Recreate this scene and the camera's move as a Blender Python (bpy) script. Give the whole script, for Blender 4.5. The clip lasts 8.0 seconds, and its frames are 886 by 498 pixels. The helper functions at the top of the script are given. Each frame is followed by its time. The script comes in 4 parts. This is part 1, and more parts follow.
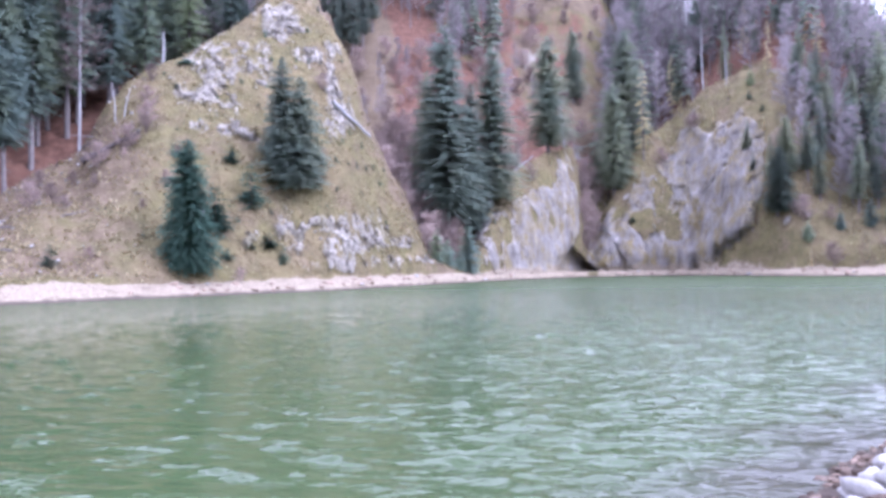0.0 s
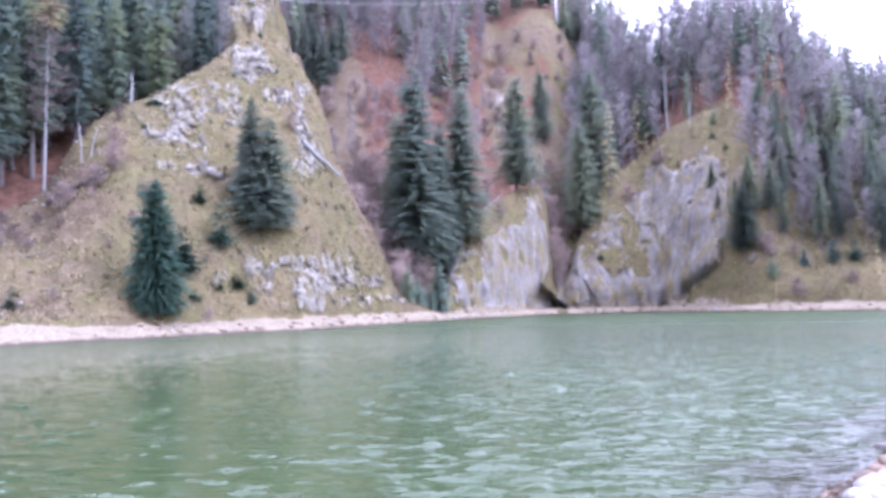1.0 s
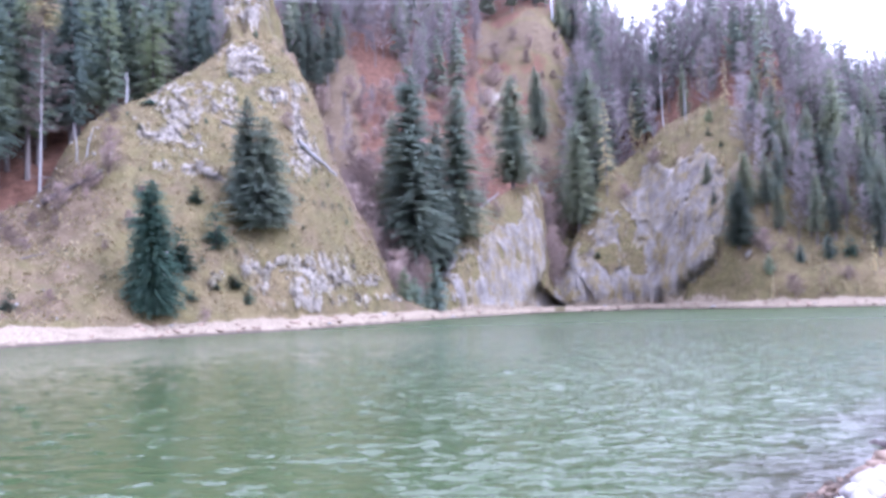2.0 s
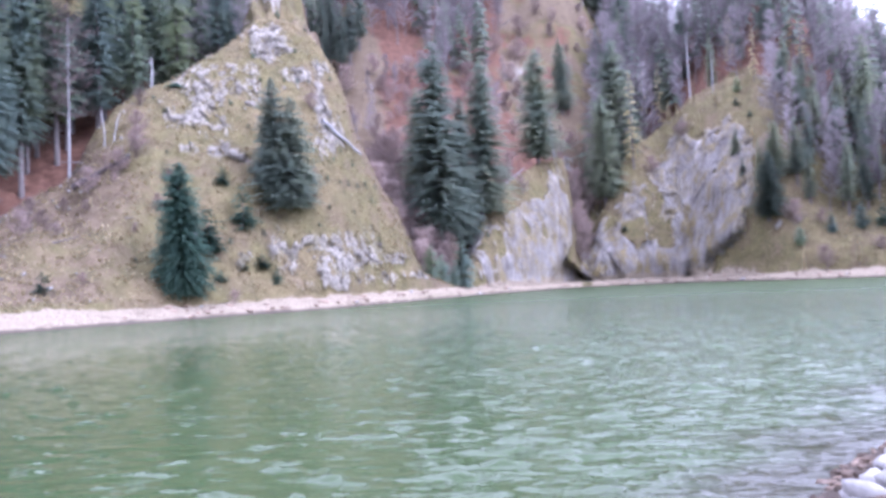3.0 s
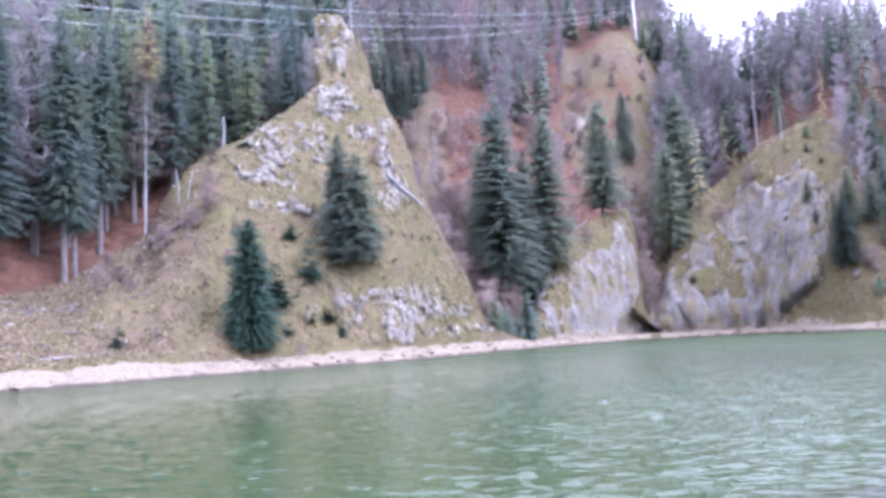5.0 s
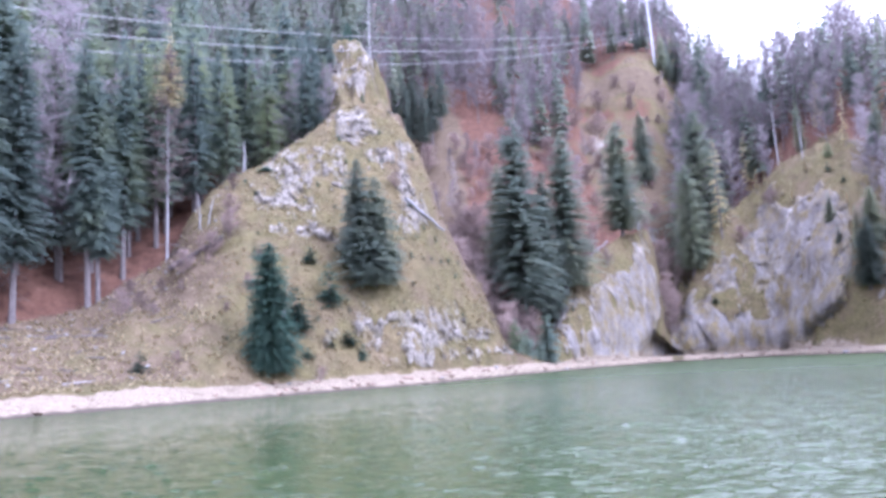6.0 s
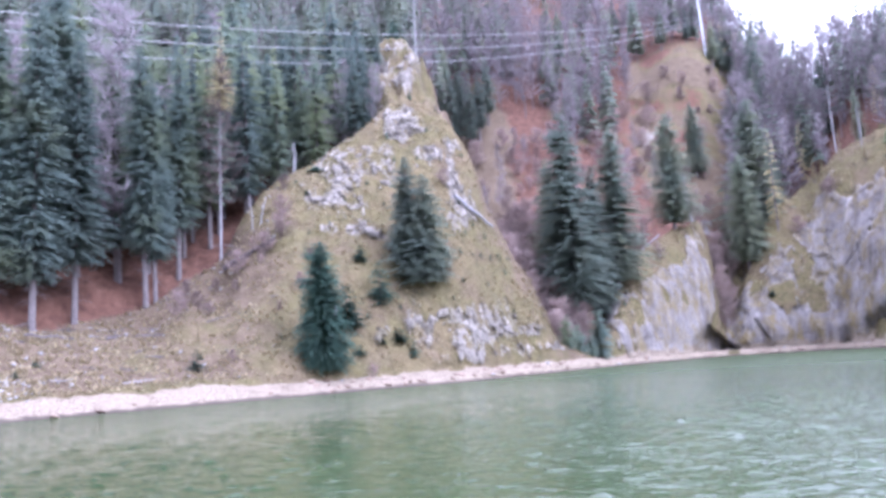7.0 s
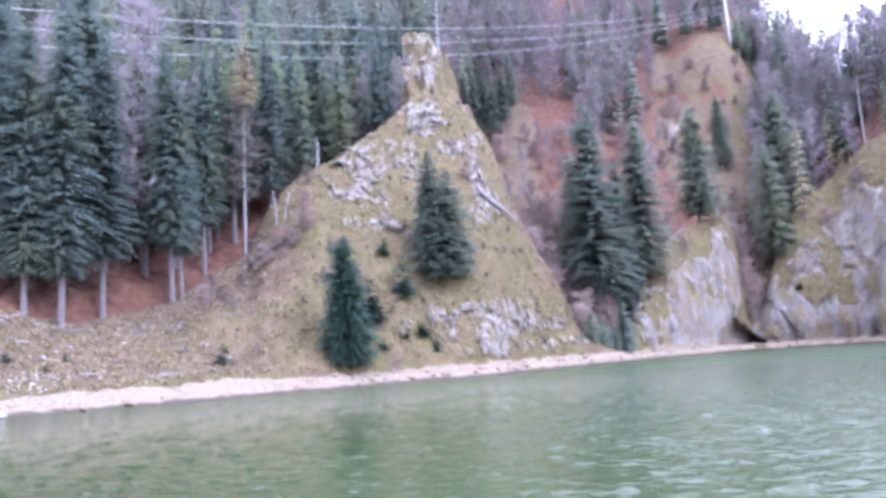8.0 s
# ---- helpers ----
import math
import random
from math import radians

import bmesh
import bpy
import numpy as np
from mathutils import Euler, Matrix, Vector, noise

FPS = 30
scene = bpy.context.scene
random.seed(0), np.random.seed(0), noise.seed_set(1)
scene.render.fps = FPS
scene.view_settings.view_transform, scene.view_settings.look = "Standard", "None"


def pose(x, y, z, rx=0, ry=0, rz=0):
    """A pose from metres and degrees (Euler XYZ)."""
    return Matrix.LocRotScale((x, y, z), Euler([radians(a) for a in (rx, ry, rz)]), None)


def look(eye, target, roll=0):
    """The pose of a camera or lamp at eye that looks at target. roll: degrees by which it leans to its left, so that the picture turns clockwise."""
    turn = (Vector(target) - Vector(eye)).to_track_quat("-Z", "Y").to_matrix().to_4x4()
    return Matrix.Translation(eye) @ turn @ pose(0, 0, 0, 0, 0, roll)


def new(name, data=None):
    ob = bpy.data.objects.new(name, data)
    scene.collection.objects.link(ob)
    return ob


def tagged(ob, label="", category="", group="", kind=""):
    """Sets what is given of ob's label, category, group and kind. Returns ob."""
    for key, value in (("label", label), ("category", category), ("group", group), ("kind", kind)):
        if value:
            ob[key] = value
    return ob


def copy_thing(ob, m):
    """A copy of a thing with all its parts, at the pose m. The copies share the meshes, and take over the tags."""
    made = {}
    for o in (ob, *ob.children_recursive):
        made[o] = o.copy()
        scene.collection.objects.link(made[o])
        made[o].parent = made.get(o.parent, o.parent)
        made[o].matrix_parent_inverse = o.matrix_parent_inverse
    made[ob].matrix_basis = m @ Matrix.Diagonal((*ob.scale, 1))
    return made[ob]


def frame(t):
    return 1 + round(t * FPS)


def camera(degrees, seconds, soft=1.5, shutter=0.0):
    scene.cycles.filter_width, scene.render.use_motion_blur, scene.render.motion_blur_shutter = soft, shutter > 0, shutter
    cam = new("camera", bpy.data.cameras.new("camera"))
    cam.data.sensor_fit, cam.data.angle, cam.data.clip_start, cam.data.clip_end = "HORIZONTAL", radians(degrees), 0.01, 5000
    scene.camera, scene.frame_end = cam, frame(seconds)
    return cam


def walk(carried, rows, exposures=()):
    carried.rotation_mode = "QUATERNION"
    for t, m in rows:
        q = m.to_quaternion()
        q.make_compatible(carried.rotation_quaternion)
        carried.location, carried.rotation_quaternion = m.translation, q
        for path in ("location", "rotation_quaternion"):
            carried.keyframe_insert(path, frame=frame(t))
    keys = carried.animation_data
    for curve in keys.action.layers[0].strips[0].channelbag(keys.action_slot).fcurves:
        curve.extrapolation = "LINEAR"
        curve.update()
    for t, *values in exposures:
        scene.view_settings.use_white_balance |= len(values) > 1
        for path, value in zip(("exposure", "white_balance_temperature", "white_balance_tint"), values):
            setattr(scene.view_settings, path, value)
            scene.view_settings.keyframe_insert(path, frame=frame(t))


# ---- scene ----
cam = camera(57.56, 8.0, soft=3.4)
PATH = [
    (0.0, pose(0, 0, 2.6, 91.150, 0.800, 0.100)),
    (0.5, pose(0, 0, 2.6, 93.653, 1.225, -0.833)),
    (1.0, pose(0, 0, 2.6, 93.849, 1.301, -1.994)),
    (1.5, pose(0, 0, 2.6, 93.944, 1.208, -3.069)),
    (1.7, pose(0, 0, 2.6, 93.950, 1.426, -2.702)),
    (2.8, pose(0, 0, 2.6, 92.373, 2.263, -0.948)),
    (3.0, pose(0, 0, 2.6, 92.195, 2.622, -0.299)),
    (3.2, pose(0, 0, 2.6, 92.738, 2.741, 0.351)),
    (3.5, pose(0, 0, 2.6, 91.537, 3.422, 3.201)),
    (4.0, pose(0, 0, 2.6, 92.368, 2.849, 3.909)),
    (4.5, pose(0, 0, 2.6, 93.280, 2.681, 3.946)),
    (4.7, pose(0, 0, 2.6, 94.789, 2.808, 4.005)),
    (5.8, pose(0, 0, 2.6, 97.214, 2.919, 5.344)),
    (6.0, pose(0, 0, 2.6, 97.817, 3.072, 5.688)),
    (6.5, pose(0, 0, 2.6, 98.576, 3.238, 6.621)),
    (7.0, pose(0, 0, 2.6, 97.780, 3.531, 9.285)),
    (7.5, pose(0, 0, 2.6, 97.738, 3.496, 9.880)),
    (8.0, pose(0, 0, 2.6, 97.438, 3.534, 10.943)),
]
walk(cam, PATH, exposures=[(0, 1.9, 5130, 31), (8, 1.9, 5130, 31)])

# ---------------------------------------------------------------- overcast daylight
world = bpy.data.worlds.new("overcast_sky")
scene.world = world
world.use_nodes = True
wn, wl = world.node_tree.nodes, world.node_tree.links
sky = wn.new("ShaderNodeTexSky")
sky.sky_type, sky.sun_disc = "NISHITA", False
sky.sun_elevation, sky.sun_rotation = radians(40), radians(115)
dim = wn.new("ShaderNodeVectorMath")
dim.operation = "SCALE"
dim.inputs["Scale"].default_value = 0.09
wl.new(sky.outputs[0], dim.inputs[0])
cloud = wn.new("ShaderNodeMix")
cloud.data_type = "RGBA"
cloud.inputs["Factor"].default_value = 0.9
cloud.inputs["B"].default_value = (1.04, 1.0, 1.03, 1)
wl.new(dim.outputs[0], cloud.inputs["A"])
wl.new(cloud.outputs["Result"], wn["Background"].inputs["Color"])
wn["Background"].inputs["Strength"].default_value = 1.15
sun = new("sun", bpy.data.lights.new("sun", "SUN"))
sun.data.energy, sun.data.angle, sun.data.color = 1.3, radians(30), (1.0, 0.96, 0.92)
sun.matrix_world = look((45.3, -21.1, 42), (0, 0, 0))


# ---------------------------------------------------------------- materials
def shader(name, roughness=0.9, metal=0.0):
    m = bpy.data.materials.new(name)
    m.use_nodes = True
    b = m.node_tree.nodes["Principled BSDF"]
    b.inputs["Roughness"].default_value, b.inputs["Metallic"].default_value = roughness, metal
    b.inputs["Specular IOR Level"].default_value = 0.25
    return m, m.node_tree.nodes, m.node_tree.links, b


def noisy(nodes, links, vector, scale, detail=4.0, rough_=0.6):
    n = nodes.new("ShaderNodeTexNoise")
    n.inputs["Scale"].default_value, n.inputs["Detail"].default_value, n.inputs["Roughness"].default_value = scale, detail, rough_
    links.new(vector, n.inputs["Vector"])
    return n.outputs["Fac"]


def ramp(nodes, links, fac, stops):
    r = nodes.new("ShaderNodeValToRGB")
    e = r.color_ramp.elements
    while len(e) < len(stops):
        e.new(0.5)
    for el, (p, c) in zip(e, stops):
        el.position, el.color = p, (*c, 1) if len(c) == 3 else c
    links.new(fac, r.inputs["Fac"])
    return r.outputs["Color"]


def grey(nodes, links, fac, lo, hi):
    m = nodes.new("ShaderNodeMapRange")
    m.inputs["From Min"].default_value, m.inputs["From Max"].default_value = lo, hi
    links.new(fac, m.inputs["Value"])
    return m.outputs["Result"]


def mixed(nodes, links, fac, a, b, blend="MIX"):
    m = nodes.new("ShaderNodeMix")
    m.data_type, m.blend_type = "RGBA", blend
    for key, v in (("Factor", fac), ("A", a), ("B", b)):
        if isinstance(v, (int, float)):
            m.inputs[key].default_value = v
        elif isinstance(v, tuple):
            m.inputs[key].default_value = (*v, 1)
        else:
            links.new(v, m.inputs[key])
    return m.outputs["Result"]


def sums(nodes, links, op, a, b):
    m = nodes.new("ShaderNodeMath")
    m.operation = op
    for i, v in enumerate((a, b)):
        if isinstance(v, (int, float)):
            m.inputs[i].default_value = v
        else:
            links.new(v, m.inputs[i])
    return m.outputs[0]


def bumped(nodes, links, b, heightmap, strength, distance):
    n = nodes.new("ShaderNodeBump")
    n.inputs["Strength"].default_value, n.inputs["Distance"].default_value = strength, distance
    links.new(heightmap, n.inputs["Height"])
    links.new(n.outputs["Normal"], b.inputs["Normal"])


def place_of(nodes, links, scale=(1, 1, 1)):
    g = nodes.new("ShaderNodeNewGeometry")
    m = nodes.new("ShaderNodeMapping")
    m.inputs["Scale"].default_value = scale
    links.new(g.outputs["Position"], m.inputs["Vector"])
    return m.outputs["Vector"]


def ground_material():
    m, n, l, b = shader("hillside", 0.95)
    p = place_of(n, l)

    def zone(key):
        a = n.new("ShaderNodeAttribute")
        a.attribute_name = key
        return a.outputs["Fac"]

    big, mid, fine = noisy(n, l, p, 0.12), noisy(n, l, p, 0.8, 5), noisy(n, l, p, 4.5, 5)
    grass = ramp(n, l, mid, [(0.26, (0.043, 0.036, 0.017)), (0.42, (0.111, 0.092, 0.044)), (0.58, (0.162, 0.130, 0.065)), (0.78, (0.230, 0.184, 0.109))])
    green = ramp(n, l, mid, [(0.3, (0.042, 0.047, 0.017)), (0.55, (0.113, 0.109, 0.039)), (0.8, (0.177, 0.151, 0.059))])
    grass = mixed(n, l, grey(n, l, sums(n, l, "ADD", big, sums(n, l, "MULTIPLY", sums(n, l, "SUBTRACT", noisy(n, l, p, 0.45, 5, 0.65), 0.5), 0.6)), 0.38, 0.56), grass, green)
    grass = mixed(n, l, 0.5, grass, ramp(n, l, fine, [(0.32, (0.034, 0.028, 0.014)), (0.5, (0.130, 0.106, 0.057)), (0.68, (0.235, 0.192, 0.122))]))
    dry = ramp(n, l, mid, [(0.28, (0.045, 0.031, 0.022)), (0.5, (0.120, 0.088, 0.057)), (0.75, (0.193, 0.150, 0.096))])
    dry = mixed(n, l, 0.5, dry, ramp(n, l, fine, [(0.34, (0.032, 0.023, 0.016)), (0.52, (0.126, 0.098, 0.061)), (0.70, (0.291, 0.248, 0.183))]))
    grass = mixed(n, l, sums(n, l, "MULTIPLY", grey(n, l, noisy(n, l, p, 0.28, 4, 0.6), 0.5, 0.68), 0.75), grass, dry)
    litter = ramp(n, l, mid, [(0.25, (0.051, 0.026, 0.020)), (0.5, (0.116, 0.060, 0.041)), (0.75, (0.172, 0.100, 0.071))])
    stretched = place_of(n, l, (1.0, 1.0, 0.3))
    streak, chips = noisy(n, l, stretched, 0.8, 9, 0.72), noisy(n, l, p, 2.4, 6, 0.7)
    rock = ramp(n, l, streak, [(0.30, (0.103, 0.092, 0.076)), (0.43, (0.199, 0.181, 0.155)), (0.55, (0.305, 0.283, 0.246)), (0.70, (0.526, 0.495, 0.425))])
    rock = mixed(n, l, grey(n, l, chips, 0.56, 0.75), rock, (0.508, 0.480, 0.420))
    rock = mixed(n, l, sums(n, l, "MULTIPLY", grey(n, l, chips, 0.49, 0.35), 0.85), rock, (0.080, 0.072, 0.065))
    moss = ramp(n, l, fine, [(0.3, (0.066, 0.062, 0.027)), (0.55, (0.179, 0.160, 0.076)), (0.75, (0.273, 0.230, 0.120))])
    rock = mixed(n, l, sums(n, l, "MULTIPLY", grey(n, l, noisy(n, l, place_of(n, l, (1, 1, 0.7)), 0.33, 6, 0.65), 0.54, 0.66), 0.6), rock, moss)
    # bare cliff: grey slabs with upright seams, ochre lichen and moss
    tilted = n.new("ShaderNodeMapping")
    tilted.inputs["Rotation"].default_value = (0, radians(-17), 0)
    l.new(p, tilted.inputs["Vector"])
    squeezed = n.new("ShaderNodeMapping")
    squeezed.inputs["Scale"].default_value = (1.0, 1.0, 0.15)
    l.new(tilted.outputs["Vector"], squeezed.inputs["Vector"])
    seams = noisy(n, l, squeezed.outputs["Vector"], 0.6, 7, 0.56)
    slab = noisy(n, l, place_of(n, l, (1.0, 1.0, 0.4)), 0.22, 3, 0.5)
    cliff = ramp(n, l, seams, [(0.31, (0.120, 0.108, 0.098)), (0.42, (0.193, 0.178, 0.166)), (0.56, (0.252, 0.237, 0.226)), (0.70, (0.404, 0.385, 0.358))])
    cliff = mixed(n, l, grey(n, l, slab, 0.48, 0.6), cliff, mixed(n, l, grey(n, l, chips, 0.3, 0.7), (0.196, 0.185, 0.174), (0.287, 0.274, 0.262)))
    cliff = mixed(n, l, sums(n, l, "MULTIPLY", grey(n, l, chips, 0.45, 0.33), 0.7), cliff, (0.094, 0.088, 0.087))
    ochre = ramp(n, l, fine, [(0.3, (0.094, 0.075, 0.033)), (0.55, (0.235, 0.190, 0.082)), (0.75, (0.320, 0.260, 0.131))])
    cliff = mixed(n, l, sums(n, l, "MULTIPLY", grey(n, l, noisy(n, l, place_of(n, l, (1, 1, 0.55)), 0.42, 8, 0.74), 0.45, 0.61), 0.88), cliff, ochre)
    stain = noisy(n, l, place_of(n, l, (1.0, 1.0, 0.12)), 0.5, 5, 0.6)
    cliff = mixed(n, l, sums(n, l, "MULTIPLY", grey(n, l, stain, 0.52, 0.68), 0.6), cliff, (0.113, 0.105, 0.100))
    rock = mixed(n, l, zone("wall"), rock, cliff)
    gravel = ramp(n, l, fine, [(0.3, (0.122, 0.097, 0.070)), (0.5, (0.254, 0.213, 0.156)), (0.75, (0.376, 0.332, 0.262))])
    gravel = mixed(n, l, grey(n, l, noisy(n, l, p, 0.45, 6, 0.7), 0.54, 0.66), gravel, mixed(n, l, grey(n, l, fine, 0.35, 0.65), (0.113, 0.085, 0.060), (0.244, 0.200, 0.147)))
    wob = sums(n, l, "MULTIPLY", sums(n, l, "SUBTRACT", mid, 0.5), 0.9)

    def ragged(key, lo=0.35, hi=0.6):
        return grey(n, l, sums(n, l, "ADD", zone(key), wob), lo, hi)

    col = mixed(n, l, ragged("dry"), grass, dry)
    col = mixed(n, l, ragged("litter"), col, litter)
    col = mixed(n, l, grey(n, l, sums(n, l, "ADD", zone("rock"), sums(n, l, "MULTIPLY", sums(n, l, "SUBTRACT", chips, 0.5), 1.6)), 0.36, 0.62), col, rock)
    col = mixed(n, l, ragged("beach", 0.4, 0.6), col, gravel)
    wet = n.new("ShaderNodeSeparateXYZ")
    l.new(p, wet.inputs[0])
    # dark waterline: wet gravel, with shade of the undercut bank put into the colour
    level = grey(n, l, sums(n, l, "ADD", wet.outputs["Z"], sums(n, l, "MULTIPLY", wob, 0.8)), 0.34, 0.14)
    col = mixed(n, l, level, col, (0.080, 0.064, 0.051))
    l.new(col, b.inputs["Base Color"])
    stony = sums(n, l, "MULTIPLY", sums(n, l, "ADD", chips, sums(n, l, "MULTIPLY", streak, 0.8)), sums(n, l, "MULTIPLY", zone("rock"), 1.6))
    bumped(n, l, b, sums(n, l, "ADD", stony, sums(n, l, "ADD", mid, sums(n, l, "MULTIPLY", fine, 0.5))), 0.9, 0.35)
    return m


def leaf_material(name, dark, light, scale=1.2, tinge=None):
    m, n, l, b = shader(name, 0.85)
    b.inputs["Specular IOR Level"].default_value = 0.08
    o = n.new("ShaderNodeObjectInfo")
    isl = n.new("ShaderNodeNewGeometry")
    p = place_of(n, l)
    f = sums(n, l, "ADD", sums(n, l, "MULTIPLY", noisy(n, l, p, scale, 3), 0.7), sums(n, l, "MULTIPLY", isl.outputs["Random Per Island"], 0.3))
    c = mixed(n, l, grey(n, l, f, 0.3, 0.75), dark, light)
    hue = n.new("ShaderNodeHueSaturation")
    if tinge:
        c = mixed(n, l, grey(n, l, sums(n, l, "ADD", noisy(n, l, p, 0.16, 2), sums(n, l, "MULTIPLY", sums(n, l, "SUBTRACT", o.outputs["Random"], 0.5), 0.5)), 0.4, 0.75), c, tinge)
    l.new(c, hue.inputs["Color"])
    l.new(sums(n, l, "ADD", sums(n, l, "MULTIPLY", o.outputs["Random"], 0.7), 0.65), hue.inputs["Value"])
    l.new(hue.outputs["Color"], b.inputs["Base Color"])
    thin, both = n.new("ShaderNodeBsdfTranslucent"), n.new("ShaderNodeAddShader")
    l.new(hue.outputs["Color"], thin.inputs["Color"])
    l.new(b.outputs[0], both.inputs[0])
    l.new(thin.outputs[0], both.inputs[1])
    l.new(both.outputs[0], n["Material Output"].inputs["Surface"])
    return m


def bark_material(name, dark, light):
    m, n, l, b = shader(name, 0.9)
    f = noisy(n, l, place_of(n, l, (6, 6, 1.2)), 1.5, 5)
    l.new(mixed(n, l, grey(n, l, f, 0.3, 0.7), dark, light), b.inputs["Base Color"])
    bumped(n, l, b, f, 0.6, 0.05)
    return m


def stone_material(name, dark, light):
    m, n, l, b = shader(name, 0.8)
    p = place_of(n, l)
    o = n.new("ShaderNodeObjectInfo")
    isl = n.new("ShaderNodeNewGeometry")
    luck = sums(n, l, "ADD", sums(n, l, "MULTIPLY", o.outputs["Random"], 0.5), sums(n, l, "MULTIPLY", isl.outputs["Random Per Island"], 0.7))
    f = sums(n, l, "ADD", noisy(n, l, p, 2.5, 6, 0.65), sums(n, l, "MULTIPLY", sums(n, l, "SUBTRACT", luck, 0.6), 0.6))
    l.new(mixed(n, l, grey(n, l, f, 0.25, 0.75), dark, light), b.inputs["Base Color"])
    bumped(n, l, b, noisy(n, l, p, 9, 6), 0.5, 0.06)
    return m


def water_material():
    m, n, l, b = shader("lake_water", 0.03)
    b.inputs["IOR"].default_value, b.inputs["Specular IOR Level"].default_value = 1.333, 0.5
    p = place_of(n, l)
    l.new(mixed(n, l, grey(n, l, noisy(n, l, p, 0.03, 3), 0.3, 0.7), (0.039, 0.064, 0.025), (0.050, 0.078, 0.032)), b.inputs["Base Color"])
    shoal = n.new("ShaderNodeAttribute")
    shoal.attribute_name = "shoal"
    deep = b.inputs["Base Color"].links[0].from_socket
    l.new(mixed(n, l, shoal.outputs["Fac"], deep, (0.042, 0.036, 0.030)), b.inputs["Base Color"])
    turned = n.new("ShaderNodeMapping")
    turned.vector_type = "TEXTURE"
    turned.inputs["Rotation"].default_value, turned.inputs["Scale"].default_value = (0, 0, radians(-8)), (2.0, 1.0, 1.0)
    l.new(p, turned.inputs["Vector"])
    ripples = noisy(n, l, turned.outputs["Vector"], 5.5, 3, 0.55)
    wavelets = noisy(n, l, turned.outputs["Vector"], 2.3, 3, 0.55)
    far_chop = noisy(n, l, turned.outputs["Vector"], 0.5, 3, 0.6)
    hgt0 = sums(n, l, "ADD", sums(n, l, "MULTIPLY", ripples, 0.33), sums(n, l, "ADD", sums(n, l, "MULTIPLY", wavelets, 0.5), sums(n, l, "MULTIPLY", far_chop, 0.17)))
    chop = n.new("ShaderNodeAttribute")
    chop.attribute_name = "chop"
    flecks = sums(n, l, "MULTIPLY", grey(n, l, noisy(n, l, turned.outputs["Vector"], 2.6, 3, 0.6), 0.58, 0.7), 1.1)
    hgt = sums(n, l, "MULTIPLY", sums(n, l, "SUBTRACT", hgt0, 0.5), sums(n, l, "ADD", chop.outputs["Fac"], flecks))
    bumped(n, l, b, hgt, 1.0, 0.45)
    ruffle = n.new("ShaderNodeAttribute")
    ruffle.attribute_name = "ruffle"
    l.new(ruffle.outputs["Fac"], b.inputs["Roughness"])
    return m


GROUND = ground_material()
WATER = water_material()
# distance haze is put into this spruce green, so it is paler
HAZED_NEEDLES = leaf_material("hazed_needles", (0.079, 0.103, 0.088), (0.138, 0.167, 0.139), tinge=(0.119, 0.132, 0.093))
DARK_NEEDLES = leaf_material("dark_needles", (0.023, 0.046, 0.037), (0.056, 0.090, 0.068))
# bluer, slightly darker copy, mostly for the left forest, haze in its colour too
HAZED_FOREST = leaf_material("hazed_forest", (0.067, 0.096, 0.087), (0.135, 0.170, 0.151), 0.6, tinge=(0.108, 0.129, 0.078))
TWIGS = leaf_material("bare_twigs", (0.101, 0.092, 0.096), (0.186, 0.171, 0.177))
LARCH_TWIGS = leaf_material("larch_twigs", (0.103, 0.086, 0.081), (0.188, 0.160, 0.147))
LARCH = leaf_material("larch_needles", (0.179, 0.160, 0.093), (0.291, 0.260, 0.158))
SHRUB = leaf_material("shrub_twigs", (0.113, 0.088, 0.083), (0.202, 0.165, 0.147))
STRAW = leaf_material("dry_grass", (0.160, 0.135, 0.076), (0.263, 0.230, 0.153), 0.5)
BARK = bark_material("spruce_bark", (0.085, 0.075, 0.074), (0.207, 0.188, 0.183))
PALE_BARK = bark_material("pale_bark", (0.169, 0.165, 0.169), (0.395, 0.395, 0.409))
STONE = stone_material("limestone", (0.130, 0.124, 0.113), (0.36, 0.355, 0.345))
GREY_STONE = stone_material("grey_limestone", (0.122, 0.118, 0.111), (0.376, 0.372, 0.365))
BROWN_STONE = stone_material("brown_stone", (0.052, 0.038, 0.028), (0.282, 0.215, 0.164))
WOOD = bark_material("weathered_wood", (0.207, 0.190, 0.180), (0.470, 0.460, 0.458))
DARK_WOOD = bark_material("wet_wood", (0.047, 0.040, 0.038), (0.141, 0.120, 0.114))
WIRE = shader("aluminium_wire", 0.5, 0.6)
WIRE[3].inputs["Base Color"].default_value = (0.4, 0.41, 0.42, 1)
WIRE = WIRE[0]
CONCRETE = bark_material("concrete", (0.470, 0.500, 0.567), (0.639, 0.680, 0.752))

# ---------------------------------------------------------------- the lie of the land
# Plan in bearings (degrees, clockwise from straight ahead) and metres from the standpoint on the near bank.
EYE = 2.6


def curve(a, knots, soft=0.5):
    """A smooth line through (bearing, value) knots."""
    k = np.array(knots, float)
    return sum(np.interp(a + o * soft, k[:, 0], k[:, 1]) for o in (-1, -0.5, 0, 0.5, 1)) / 5


